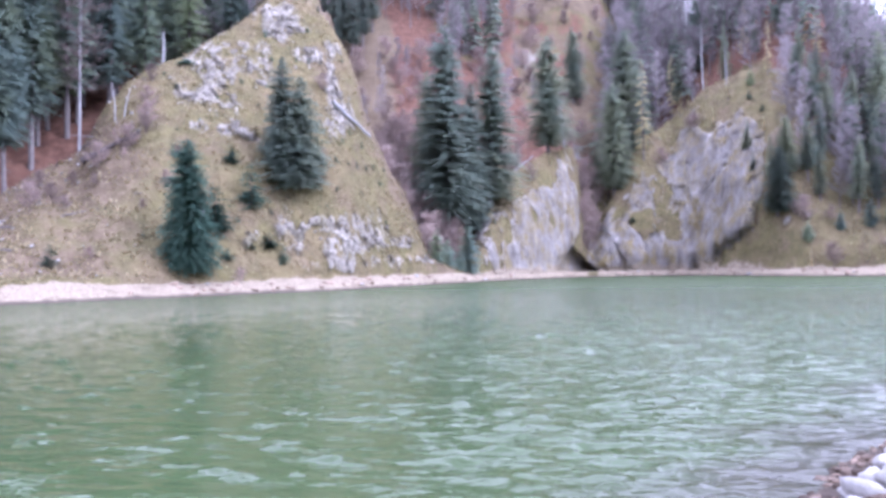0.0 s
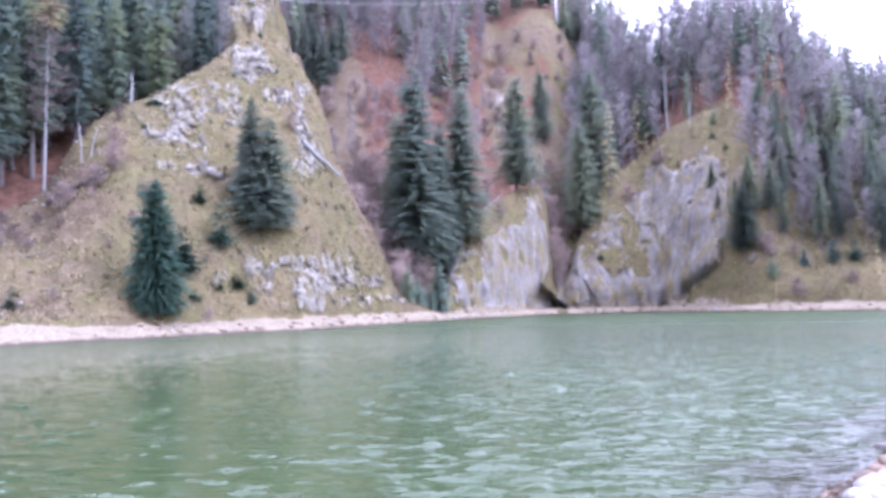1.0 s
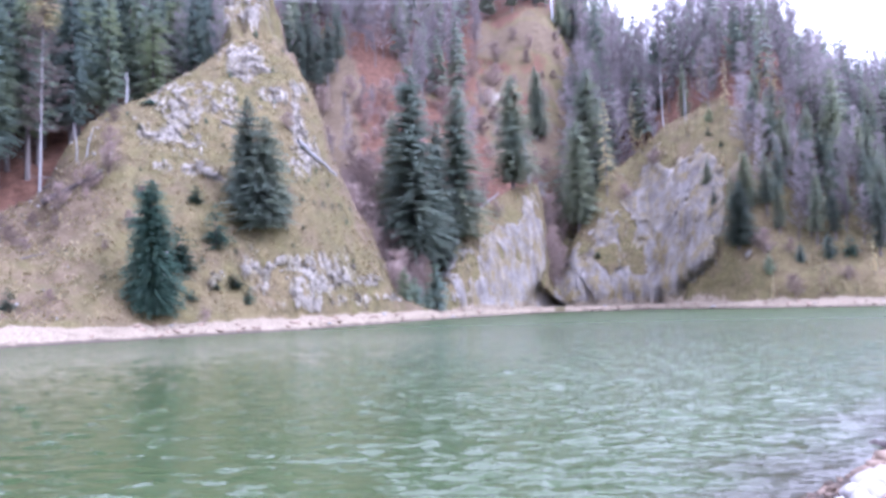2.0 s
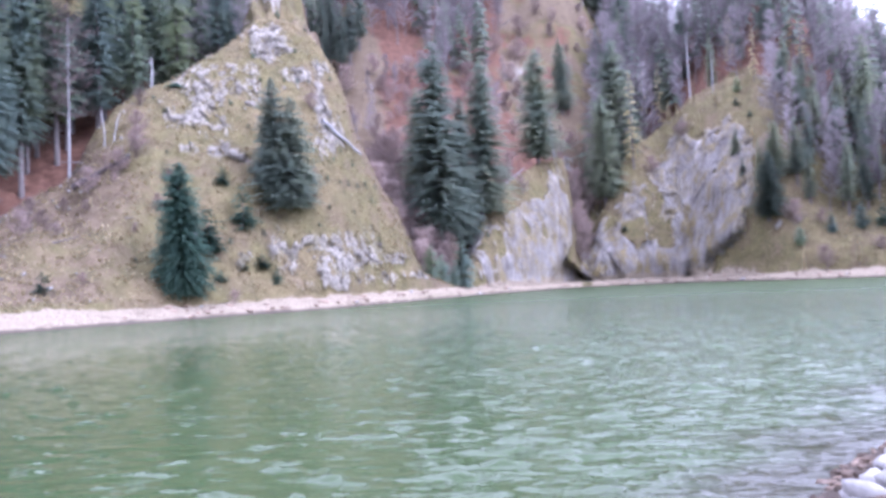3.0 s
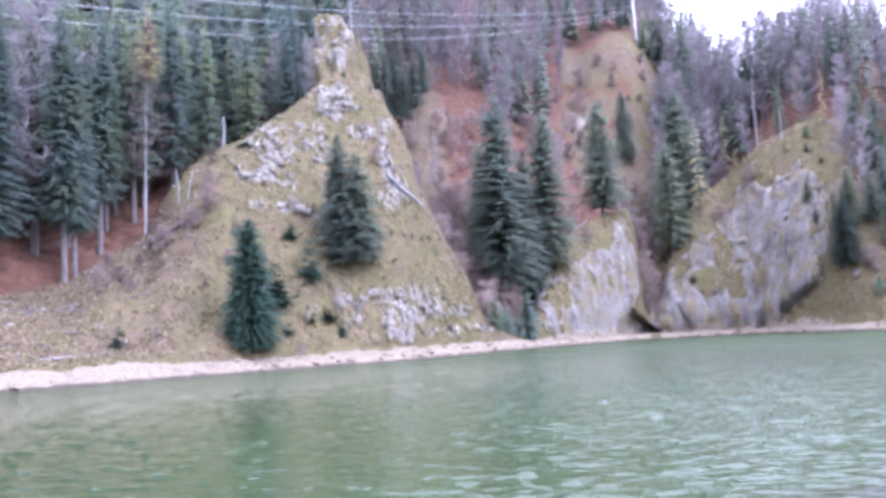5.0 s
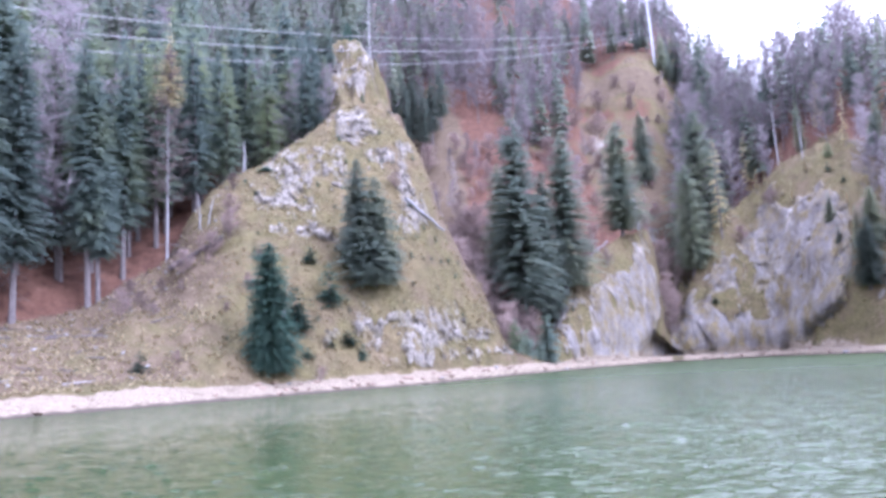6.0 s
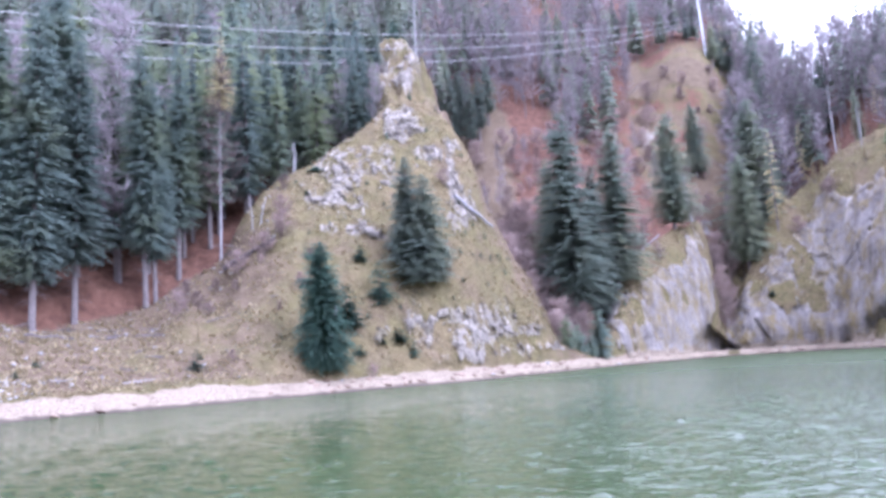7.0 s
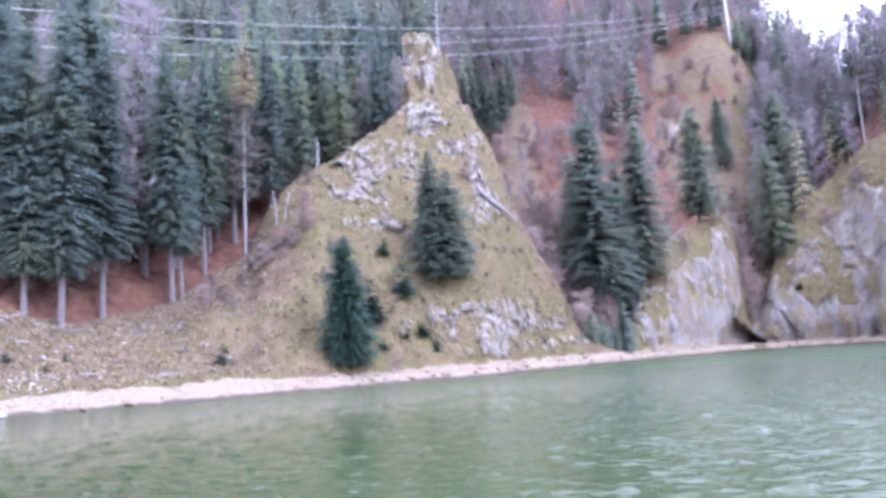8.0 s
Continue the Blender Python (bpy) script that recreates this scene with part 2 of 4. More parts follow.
SHORE = [(-180, 420), (-110, 170), (-80, 88), (-60, 70), (-39, 67), (-29, 70), (-19, 76), (-7.5, 88), (-2, 104), (1.7, 119),
         (6, 137), (10, 155), (17, 160), (23, 144), (31, 139), (45, 190), (70, 400), (180, 420)]
CREST = [(-180, 460), (-80, 108), (-60, 88), (-39, 88), (-28.6, 98), (-24.4, 104), (-19.2, 110), (-11.5, 118), (-9, 117), (-5, 112),
         (-1.4, 109.5), (0.8, 119), (1.9, 140), (3, 143), (5, 146), (9.4, 164), (10, 170), (11.5, 168), (16, 182), (21.5, 180), (25, 168),
         (32, 166), (45, 215), (70, 440), (180, 460)]
RISE = [(-180, 4), (-60, 5), (-39.5, 4.4), (-36.3, 3.2), (-33, 3.6), (-29.2, 4.6), (-27, 6.3), (-24.4, 7.7), (-22.8, 10.3), (-20.6, 12.6), (-18.6, 13.8), (-14.8, 16.2), (-12.2, 17.9),
        (-10.4, 18.1), (-9.2, 17.7), (-8.0, 16.8), (-6.9, 15.4), (-6.1, 13.3), (-5.3, 9.9), (-3.9, 6.6), (-2.6, 4.6), (-1.8, 2.3), (-1.3, 0.7), (0.6, -0.4), (1.6, 0.8), (2.4, 3.6), (3.2, 5.0), (5, 6.9), (7.5, 8.1),
        (9.2, 8.2), (9.7, 5.5), (10.2, 2.0), (11.4, 3.9), (13.4, 7.6), (16, 9.8), (19, 12.2), (21.5, 12.6), (23.5, 11.0), (25.2, 8.5), (27, 6.8),
        (32, 5.5), (60, 5), (180, 4)]
BULGE = [(-180, 1), (-30, 1.05), (-20, 1.0), (-11, 0.92), (-3, 0.8), (1.5, 1.0), (3, 0.6), (9, 0.5), (10.5, 0.6), (18, 0.55), (23, 0.62), (26, 0.8), (40, 1), (180, 1)]
DIP = [(-180, 0), (-24, 0), (-19, 1.5), (-12, 3), (-10.5, 1), (-9, 3), (-5, 4), (-2, 4), (0.5, 2), (2, 1), (9, 3), (12, 3), (20, 4), (30, 1), (180, 0)]
FOOT = [(-180, 470), (-80, 110), (-60, 88), (-39, 89), (-28, 99), (-19, 112), (-11, 126), (-6, 124), (1, 124), (6, 158), (12, 176), (18, 186), (22, 182), (25, 170), (32, 168), (40, 190), (70, 460), (180, 470)]
FOOT_Z = [(-180, 10), (-39, 9), (-28, 11.5), (-19, 22), (-11, 34), (-7, 6), (1, 2), (5, 16), (12, 16), (15, 24), (18, 36), (22, 41), (25, 32), (28, 22), (32, 18), (40, 15), (180, 10)]
STEEP = [(-180, 0.5), (-40, 0.66), (-20, 0.66), (-10, 0.66), (-5, 0.84), (2, 0.8), (8, 0.84), (11, 0.86), (12.5, 0.82), (14, 0.68), (15.5, 0.62), (17, 0.68), (18.5, 0.78), (22, 0.82), (25, 0.78), (27, 0.62), (29, 0.48), (32, 0.45), (60, 0.4), (180, 0.5)]
BROW = [(-180, 300), (11, 300), (15, 285), (17, 225), (24, 212), (34, 215), (60, 300), (180, 300)]  # where the slope eases off


def lattice(i, j, k):
    n = np.sin(i * 127.1 + j * 311.7 + k * 74.7) * 43758.5453
    return n - np.floor(n)


def grain(x, y, z):
    """Smooth noise from 0 to 1."""
    i, j, k = np.floor(x), np.floor(y), np.floor(z)
    u, v, w = (t * t * (3 - 2 * t) for t in (x - i, y - j, z - k))
    out = 0
    for di in (0, 1):
        for dj in (0, 1):
            for dk in (0, 1):
                out = out + lattice(i + di, j + dj, k + dk) * (u if di else 1 - u) * (v if dj else 1 - v) * (w if dk else 1 - w)
    return out


def rough(x, y, z, size, octaves=4):
    total, gain = 0, 0.5
    for o in range(octaves):
        f = 2.03 ** o / size
        total = total + gain * (grain(x * f + 17 * o, y * f - 9 * o, z * f + 5 * o) - 0.5)
        gain *= 0.55
    return total


def blocks(x, y, z, where):
    """Broken rock: for each place where asked, how far its block stands out (-0.5 to 0.5) and its distance from the nearest joint."""
    out, gap = np.zeros_like(x), np.ones_like(x)
    x, y, z = x[where], y[where], z[where]
    i, j, k = np.floor(x), np.floor(y), np.floor(z)
    first, second, stand = np.full_like(x, 9.0), np.full_like(x, 9.0), np.zeros_like(x)
    for di in (-1, 0, 1):
        for dj in (-1, 0, 1):
            for dk in (-1, 0, 1):
                u, v, w = i + di, j + dj, k + dk
                # every block has a slanting face of its own
                dx, dy, dz = x - u - lattice(u, v, w), y - v - lattice(u + 41, v, w), z - w - lattice(u, v + 17, w)
                d = np.sqrt(dx * dx + dy * dy + dz * dz)
                level = lattice(u, v, w + 29) - 0.5 + 0.5 * (lattice(u + 3, v, w) - 0.5) * dx + 0.6 * (lattice(u, v + 5, w) - 0.6) * dz
                nearer = d < first
                second = np.where(nearer, first, np.minimum(second, d))
                stand = np.where(nearer, level, stand)
                first = np.where(nearer, d, first)
    out[where], gap[where] = stand, second - first
    return out, gap


def step(e0, e1, x):
    t = np.clip((x - e0) / (e1 - e0), 0, 1)
    return t * t * (3 - 2 * t)


def height(a, r):
    """The bare height of the land at a bearing and distance, without small relief."""
    a, r = np.asarray(a, float), np.asarray(r, float)
    s, c = curve(a, SHORE), curve(a, CREST, 0.35)
    zc = EYE + c * np.tan(np.radians(curve(a, RISE, 0.3))) + step(2, 3, a) * (1.6 * (grain(a * 0.9, a * 0 + 3, a * 0) - 0.5) + 0.9 * (grain(a * 2.7, a * 0 + 9, a * 0) - 0.5)) * np.clip((c - s) / 20, 0, 1)
    width = np.clip((c - s) * 0.3, 1.5, 4.2)
    d = r - s
    bed = np.maximum(d * 0.4, -3)
    top = np.minimum(1.35, np.maximum(zc, 0.9))
    beach = top * np.clip(d / width, 0, 1) ** (0.8 - 0.4 * step(-14, -8, a))
    u = np.clip((d - width) / np.maximum(c - s - width, 1), 0, 1)
    front = beach + (zc - top) * u ** curve(a, BULGE)
    v = r - c
    back = zc - curve(a, DIP) * step(0, 14, v)
    brow = curve(a, BROW)
    hill = curve(a, FOOT_Z) + (np.minimum(r, brow) - curve(a, FOOT)) * curve(a, STEEP) + np.maximum(r - brow, 0) * 0.1 - np.maximum(r - 420, 0) * 0.25
    # narrow rocky spine climbing on behind the grassy hill
    bump = grain(a * 1.3, r * 0.16, a * 0) - 0.5
    b = a + 1.1 * (grain(a * 0.3, r * 0.33, a * 0 + 7) - 0.5) + 0.5 * (grain(a * 0.9, r * 0.8, a * 0 + 2) - 0.5)
    spine = zc + 2 + (np.minimum(v, 29) - 6) * 0.86 - 5 * ((b + 11.2) / 1.9) ** 4 - np.maximum(v - 30, 0) * 1.5 + 5 * bump
    spine = np.minimum(spine, EYE + r * np.tan(np.radians(21.9 + 3.0 * bump)))
    spine = np.maximum(spine, zc + 1 + (np.minimum(v, 16) - 5) * 0.75 - 5 * ((b + 9.5) / 1.6) ** 4 - np.maximum(v - 17, 0) * 1.2 + 4 * bump)
    # cleared knoll that carries the pole
    knoll = 19 * np.exp(-(np.where(a < 10, (a - 10) / 4.2, (a - 10) / 2.2)) ** 2 - (np.where(r < 222, (r - 222) / 20, (r - 222) / 40)) ** 2)
    behind = np.maximum(np.maximum(back, hill + knoll), spine)
    far = np.where(d < 0, bed, np.where(v < 0, front, np.where(v < 4, back + (behind - back) * step(0, 4, v), behind)))
    x, y = r * np.sin(np.radians(a)), r * np.cos(np.radians(a))
    inland = (x - 4.7) * 0.747 - (y - 9.5) * 0.664 + 0.9 * (grain(x * 0.5, y * 0.5, 3.0) - 0.5)
    near = np.where(inland < 3, 0.36 * inland, 1.08 + 0.04 * (inland - 3)) + np.clip(inland - 14, 0, 120) * 0.22
    return np.maximum(far, np.maximum(near, -3))


# ---------------------------------------------------------------- ground: one sheet from the near bank to the skyline
OUTCROPS = [  # bearing, angle of height, half width, half height of bare rock
    (-15.6, 12.4, 1.5, 2.0), (-13.6, 13.8, 1.5, 1.5), (-11.2, 16.4, 1.5, 0.9), (-9.6, 14.3, 1.0, 0.7), (-7.8, 12.8, 0.6, 1.9), (-7.2, 10.3, 0.8, 1.3),
    (-17.8, 11.3, 1.0, 0.7), (-14.6, 9.1, 1.2, 0.45), (-16.5, 9.4, 0.8, 0.3), (-11.2, 3.0, 0.5, 0.8), (-10.2, 1.7, 0.7, 0.5), (-7.6, 3.0, 1.6, 0.6), (-6.4, 1.6, 1.5, 0.9), (-8.3, 1.0, 0.9, 0.4),
    (-4.8, 2.2, 0.8, 1.1), (-2.7, 1.8, 0.9, 0.4), (-6.6, 0.2, 2.6, 0.5), (-2.0, 3.6, 0.25, 1.5), (-4.4, 0.4, 1.2, 0.4), (-10.3, 21.0, 0.65, 1.2), (-12.5, 20.3, 0.6, 0.9), (-10.9, 19.6, 0.6, 0.6), (-11.2, 21.4, 0.5, 0.5), (-13.3, 2.0, 0.7, 0.4), (-1.0, 0.5, 1.2, 0.3),
    (6.1, 14.2, 0.7, 0.6)]

CLIFFS = [  # corners of bare cliff faces by bearing and angle of height, counter-clockwise, and how bare they are
    ([(4.3, -0.8), (8.1, -0.7), (9.5, 2.2), (9.8, 5.6), (8.1, 6.0), (6.2, 5.2), (4.9, 4.4)], 1.0), ([(2.2, -0.8), (4.4, -0.8), (4.9, 3.9), (3.8, 3.9), (2.4, 2.5)], 0.55),
    ([(7.8, 5.6), (9.7, 5.4), (9.8, 8.2), (9.0, 8.4)], 0.5), ([(16.7, -0.7), (20.6, 1.9), (21.7, 4.9), (21.7, 8.4), (17.6, 8.8), (16.4, 7.4)], 1.0),
    ([(9.7, 0.3), (10.9, -0.8), (16.8, -0.8), (17.2, 1.3), (11.0, 2.7), (10.4, 2.2)], 1.0), ([(10.6, 2.2), (13.2, 0.9), (17.2, 1.1), (17.4, 7.8), (15.8, 7.4), (12.0, 4.4)], 0.55),
    ([(15.6, 7.2), (21.6, 8.2), (20.4, 9.8), (17.4, 9.6)], 0.5), ([(23.0, 2.2), (24.6, 2.4), (24.7, 4.2), (23.2, 4.2)], 0.5), ([(28.3, -0.2), (29.5, -0.2), (29.3, 1.7), (28.8, 1.7)], 0.7)]

bearing = np.unique(np.round(np.concatenate([np.arange(-180, -43, 3.0), np.arange(-43, 35, 0.094), np.arange(35, 179, 3.0)]), 3))
s_, c_ = curve(bearing, SHORE), curve(bearing, CREST, 0.35)
w_ = np.clip((c_ - s_) * 0.3, 1.5, 4.2)
rows_ = []
for lo, hi, n in ((0 * s_, 0 * s_ + 22, 40), (0 * s_ + 22, s_ - 3, 7), (s_ - 3, s_ + w_, 14), (s_ + w_, c_, 105), (c_, c_ + 12, 14), (c_ + 12, c_ + 60, 36),
                  (c_ + 60, np.maximum(c_ + 70, 300), 50), (np.maximum(c_ + 70, 300), np.maximum(c_ + 120, 600), 8), (np.maximum(c_ + 120, 600), 0 * s_ + 3000, 4)):
    rows_ += [lo + (hi - lo) * k / n for k in range(n)]
R_ = np.array(rows_)
A_ = np.broadcast_to(bearing, R_.shape)
Z_ = height(A_, R_)
X_, Y_ = R_ * np.sin(np.radians(A_)), R_ * np.cos(np.radians(A_))
lift = np.degrees(np.arctan2(Z_ - EYE, R_))
onland = step(0, 3, R_ - s_)
rock = np.zeros_like(Z_)
for a0, e0, ra, re in OUTCROPS:
    rock = np.maximum(rock, 1.15 - 0.62 * np.sqrt(((A_ - a0) / ra) ** 2 + ((lift - e0) / re) ** 2))
strata = rough(X_ * 0.9 + Z_ * 0.5, Y_, Z_ * 0.45 - X_ * 0.2, 2.6, 4)
ribbed = rough(X_, Y_, Z_ * 0.22, 4.5, 5)
bare = np.zeros_like(Z_)
for corners, cover in CLIFFS:
    inside = np.full_like(Z_, 9.0)
    for (a0, e0), (a1, e1) in zip(corners, corners[1:] + corners[:1]):
        inside = np.minimum(inside, ((a1 - a0) * (lift - e0) - (e1 - e0) * (A_ - a0)) / math.hypot(a1 - a0, e1 - e0))
    bare = np.maximum(bare, cover * step(-0.6, 0.35, inside))
rock = np.clip(0.9 * rock - 0.12 + (1.9 * strata + 1.5 * rough(X_ * 1.3, Y_ * 1.3, Z_ * 0.6, 1.1, 3)) * (rock > 0.05), 0, 1) * (rock > 0.02) * onland
cliff_rock = step(0.24, 0.62, bare - 0.1 + 1.9 * ribbed + 1.3 * rough(X_, Y_, Z_ * 0.5, 1.8, 3)) * (bare > 0.02) * onland
wall = step(1.6, 2.0, A_)
rock = np.maximum(rock, cliff_rock)
past = R_ - c_
# undercuts at the foot of the cliffs: a cave mouth between the two walls, and a slanting cleft behind the grassy bank
cave = step(0, 0.3, A_ - 7.9 - (lift + 0.3) * 0.62) * step(0, 0.35, 11.2 - (lift + 0.8) * 1.12 - A_) * step(-0.72, -0.52, lift) * step(1.6, 0.7, lift) * onland
from_cleft = lift + 0.45 - (A_ - 17.0) * 0.69
cleft = np.exp(-((from_cleft + 0.18) / 0.2) ** 2) * step(16.4, 16.9, A_) * step(21.0, 20.2, A_) * onland
under_lip = step(-0.1, 0.25, from_cleft) * step(2.2, 0.8, from_cleft) * step(16.2, 16.8, A_) * step(21.4, 20.6, A_) * onland
foot_slot = np.exp(-((lift + 0.55) / 0.12) ** 2) * step(10.9, 11.3, A_) * step(16.8, 16.2, A_) * onland
mouths = np.clip(cave + cleft + foot_slot, 0, 1)
rock = np.maximum(rock, np.clip(1.4 * mouths, 0, 1))
grassed = step(0.05, -0.25, from_cleft) * step(16.9, 17.2, A_) * step(23, 22, A_)
rock = np.where(A_ > 16.9, rock * (1 - grassed * (1 - cleft)), rock)
litter = np.clip(np.maximum(step(-1, 4, past) * step(-15, -17, A_), step(8, 14, past) * step(-10, -8, A_) * step(13, 9, A_)), 0, 1)
litter = np.maximum(litter, 0.9 * step(6, 14, past) * step(12, 16, A_))
litter *= 1 - 0.95 * np.exp(-((A_ + 11.0) / 2.3) ** 4) * step(70, 40, past)
flank = step(-9.5, -8, A_) * step(-2.8, -4.4, A_) * step(105, 72, past)
litter *= 1 - 0.95 * flank
litter *= 1 - 0.32 * step(-9, -7, A_) * step(6, 3, A_)
knoll_zone = np.clip(1.05 + 5 * rough(X_, Y_, Z_, 9, 4), 0, 1.3) * np.exp(-((A_ - 8.2) / 3.6) ** 4 - ((R_ - 206) / 30) ** 4)
litter *= 1 - 0.95 * knoll_zone
dry = np.clip(step(-18, -24, A_) * 0.7 * step(3, 8, R_ - s_) + 0.9 * knoll_zone + 0.75 * flank * step(0, 4, past) + 0.55 * step(-6, 0, past) * step(-9, -5, A_) * step(6, 3, A_), 0, 1)
patchy = 1.6 * rough(X_, Y_, Z_, 9.0, 4)
litter = np.clip(litter + patchy * (litter > 0.02) * (litter < 0.98), 0, 1)
dry = np.clip(dry + patchy, 0, 1)
beach = step(1.75, 1.1, Z_ + 1.1 * rough(X_, Y_, Z_ * 0, 5.0, 4)) * step(-4, -1, R_ - s_)
inland_ = (X_ - 4.7) * 0.747 - (Y_ - 9.5) * 0.664
beach = np.maximum(beach, (R_ < 24) * step(-3, 0, inland_))
beach *= 1 - 0.9 * step(9.9, 10.2, A_) * step(10.9, 10.6, A_) * (R_ > 30)
# small relief: tussocks on the grass, ribs and ledges on the rock
ribs = rough(X_, Y_, Z_ * 0.35, 5.0, 5) + 0.6 * np.abs(rough(X_ + 40, Y_, Z_ * 0.3, 3.0, 4))
near_view = step(30, 50, R_) * step(400, 250, R_)
rim = step(0.9, 0.0, np.abs(A_ - 7.5 - (lift + 0.3) * 0.62)) * step(-0.6, 0.2, lift) * step(3.5, 1.5, lift) + step(-0.7, -0.2, lift) * step(2.4, 0.4, lift) * step(10.6, 11.4, A_) * step(17, 16.4, A_)
overhang = 1.0 * rim * (1 - cave) + 1.7 * under_lip - 4.5 * cave - 2.6 * cleft - 1.0 * foot_slot
on_rock = (rock > 0.03) & (R_ > 40) & (R_ < 260)
lump, joint = blocks((X_ + 0.25 * Z_) / 1.5, Y_ / 1.5, Z_ / 2.3, on_rock)
chip, crack = blocks((X_ + 0.2 * Z_) / 0.7, Y_ / 0.7, Z_ / 1.0, on_rock)
plate, seam = blocks((X_ + 0.1 * Z_) / 3.6, Y_ / 7.0, (Z_ - 0.2 * X_) / 14.0, on_rock)
slabs = 5.0 * rough(X_ + 0.5 * Z_, Y_, Z_ * 0.35, 10.0, 2) + 0.95 * plate - 0.15 * step(0.08, 0.0, seam) + 0.42 * lump - 0.08 * step(0.12, 0.0, joint) + 0.5 * rough(X_ + 0.3 * Z_, Y_, Z_ * 0.35, 1.3, 3)
crags = 2.0 * ribs + 1.5 * lump + 0.6 * chip - 0.35 * step(0.14, 0.0, joint) - 0.12 * step(0.14, 0.0, crack)
push = near_view * onland * (rock * np.where(A_ > 2, slabs, crags) + overhang)
Z_ = Z_ + near_view * onland * ((1 - rock) * 1.3 * rough(X_, Y_, Z_, 3.0, 4) + 4.5 * rough(X_, Y_, Z_ * 0.6, 10, 3) * step(2, 12, R_ - s_) * step(8, -4, past) + rock * np.where(A_ > 2, 0.5, 1.6) * rough(X_, Y_, Z_, 2.2, 4)) * step(0, 6, R_ - s_)
crag = np.exp(-((A_ + 10.7) / 2.4) ** 4) * step(2, 8, past) * step(46, 36, past)
Z_ = Z_ + crag * (9 * rough(X_, Y_, Z_ * 0.5, 5.0, 4) + 3.5 * np.abs(rough(X_, Y_, Z_, 2.0, 3)))
Z_ = Z_ + beach * near_view * 0.35 * rough(X_, Y_, Z_, 1.6, 3)
Z_ = np.where(R_ < 24, Z_ + 0.12 * rough(X_, Y_, Z_, 0.7, 3), Z_)
X_, Y_ = X_ - push * np.sin(np.radians(A_)), Y_ - push * np.cos(np.radians(A_))


def sheet(name, X, Y, Z, wrap):
    nr, nc = X.shape
    me = bpy.data.meshes.new(name)
    cols = nc if wrap else nc - 1
    i, j = np.meshgrid(np.arange(nr - 1), np.arange(cols), indexing="ij")
    k = (j + 1) % nc
    faces = np.stack([i * nc + j, (i + 1) * nc + j, (i + 1) * nc + k, i * nc + k], -1).reshape(-1, 4)[:, ::-1]
    me.vertices.add(nr * nc)
    me.vertices.foreach_set("co", np.stack([X, Y, Z], -1).ravel())
    me.loops.add(faces.size)
    me.loops.foreach_set("vertex_index", faces.ravel().astype(np.int32))
    me.polygons.add(len(faces))
    me.polygons.foreach_set("loop_start", np.arange(0, faces.size, 4, dtype=np.int32))
    me.update(calc_edges=True)
    me.validate()
    return me


land = sheet("ground", X_, Y_, Z_, True)
for key, values in (("rock", rock), ("litter", litter), ("dry", dry), ("beach", beach), ("wall", wall)):
    land.attributes.new(key, "FLOAT", "POINT").data.foreach_set("value", values.ravel().astype(np.float32))
land.polygons.foreach_set("use_smooth", np.ones(len(land.polygons), dtype=bool))
land.materials.append(GROUND)
ground = tagged(new("ground", land), "steep grassy limestone hillside with gravel beach and leaf litter", "hillside", kind="structure")

# open water: fine waves in the part of the lake before the camera, flat beyond
wa = np.concatenate([np.arange(-180, -46, 4.0), np.arange(-46, 38, 0.23), np.arange(38, 179, 4.0)])
wr = np.concatenate([[0.0], 4.0 * 1.006 ** np.arange(0, 456), 61.5 * 1.02 ** np.arange(0, 61), [260, 330, 420, 520]])
WA, WR = np.meshgrid(wa, wr)
wx, wy = WR * np.sin(np.radians(WA)), WR * np.cos(np.radians(WA))
swell_dir = np.random.RandomState(4)
wz = 0 * wx
spacing = np.where(WR < 61, 0.006, 0.02) * WR
for _ in range(130):
    length = 0.14 * 8 ** (swell_dir.rand() ** 1.2)
    turn_ = radians(swell_dir.normal(84, 24))
    k = 2 * math.pi / length
    shown = step(2.2, 3.6, length / (spacing + 0.004)) * step(4, 9, WR / length)
    wz = wz + 0.023 / k * np.sin(k * (wx * math.cos(turn_) + wy * math.sin(turn_)) + swell_dir.rand() * 6.283) * shown
along_, across = wx * 0.91 - wy * 0.41, wx * 0.41 + wy * 0.91
breeze = step(-16, 14, WA + 8 * (grain(wx * 0.05, wy * 0.04, wx * 0) - 0.5))
gusts = 0.18 + 0.16 * step(0.35, 0.65, grain(wx * 0.06 + 3, wy * 0.03, wx * 0)) + 0.9 * breeze
gusts = gusts + 1.5 * step(0.7, 0.95, grain(along_ * 1.7, across * 4.5, wx * 0)) * step(60, 20, WR)
gusts = gusts * (0.45 + 0.55 * step(130, 70, WR))
wz = wz * gusts * step(42, 36, np.abs(WA + 4))
lake = sheet("water", wx, wy, wz, True)
lake.polygons.foreach_set("use_smooth", np.ones(len(lake.polygons), dtype=bool))
lake.attributes.new("chop", "FLOAT", "POINT").data.foreach_set("value", np.clip((0.12 + 0.62 * gusts) * (0.3 + 0.7 * step(12, 55, WR)) + 0.62 * step(30, 66, WR), 0, 0.95).ravel().astype(np.float32))
depth = step(-2.6, -0.2, (wx - 4.7) * 0.747 - (wy - 9.5) * 0.664 + 1.4 * (grain(wx * 0.8, wy * 0.8, wx * 0) - 0.5))
lake.attributes.new("shoal", "FLOAT", "POINT").data.foreach_set("value", (0.75 * depth).ravel().astype(np.float32))
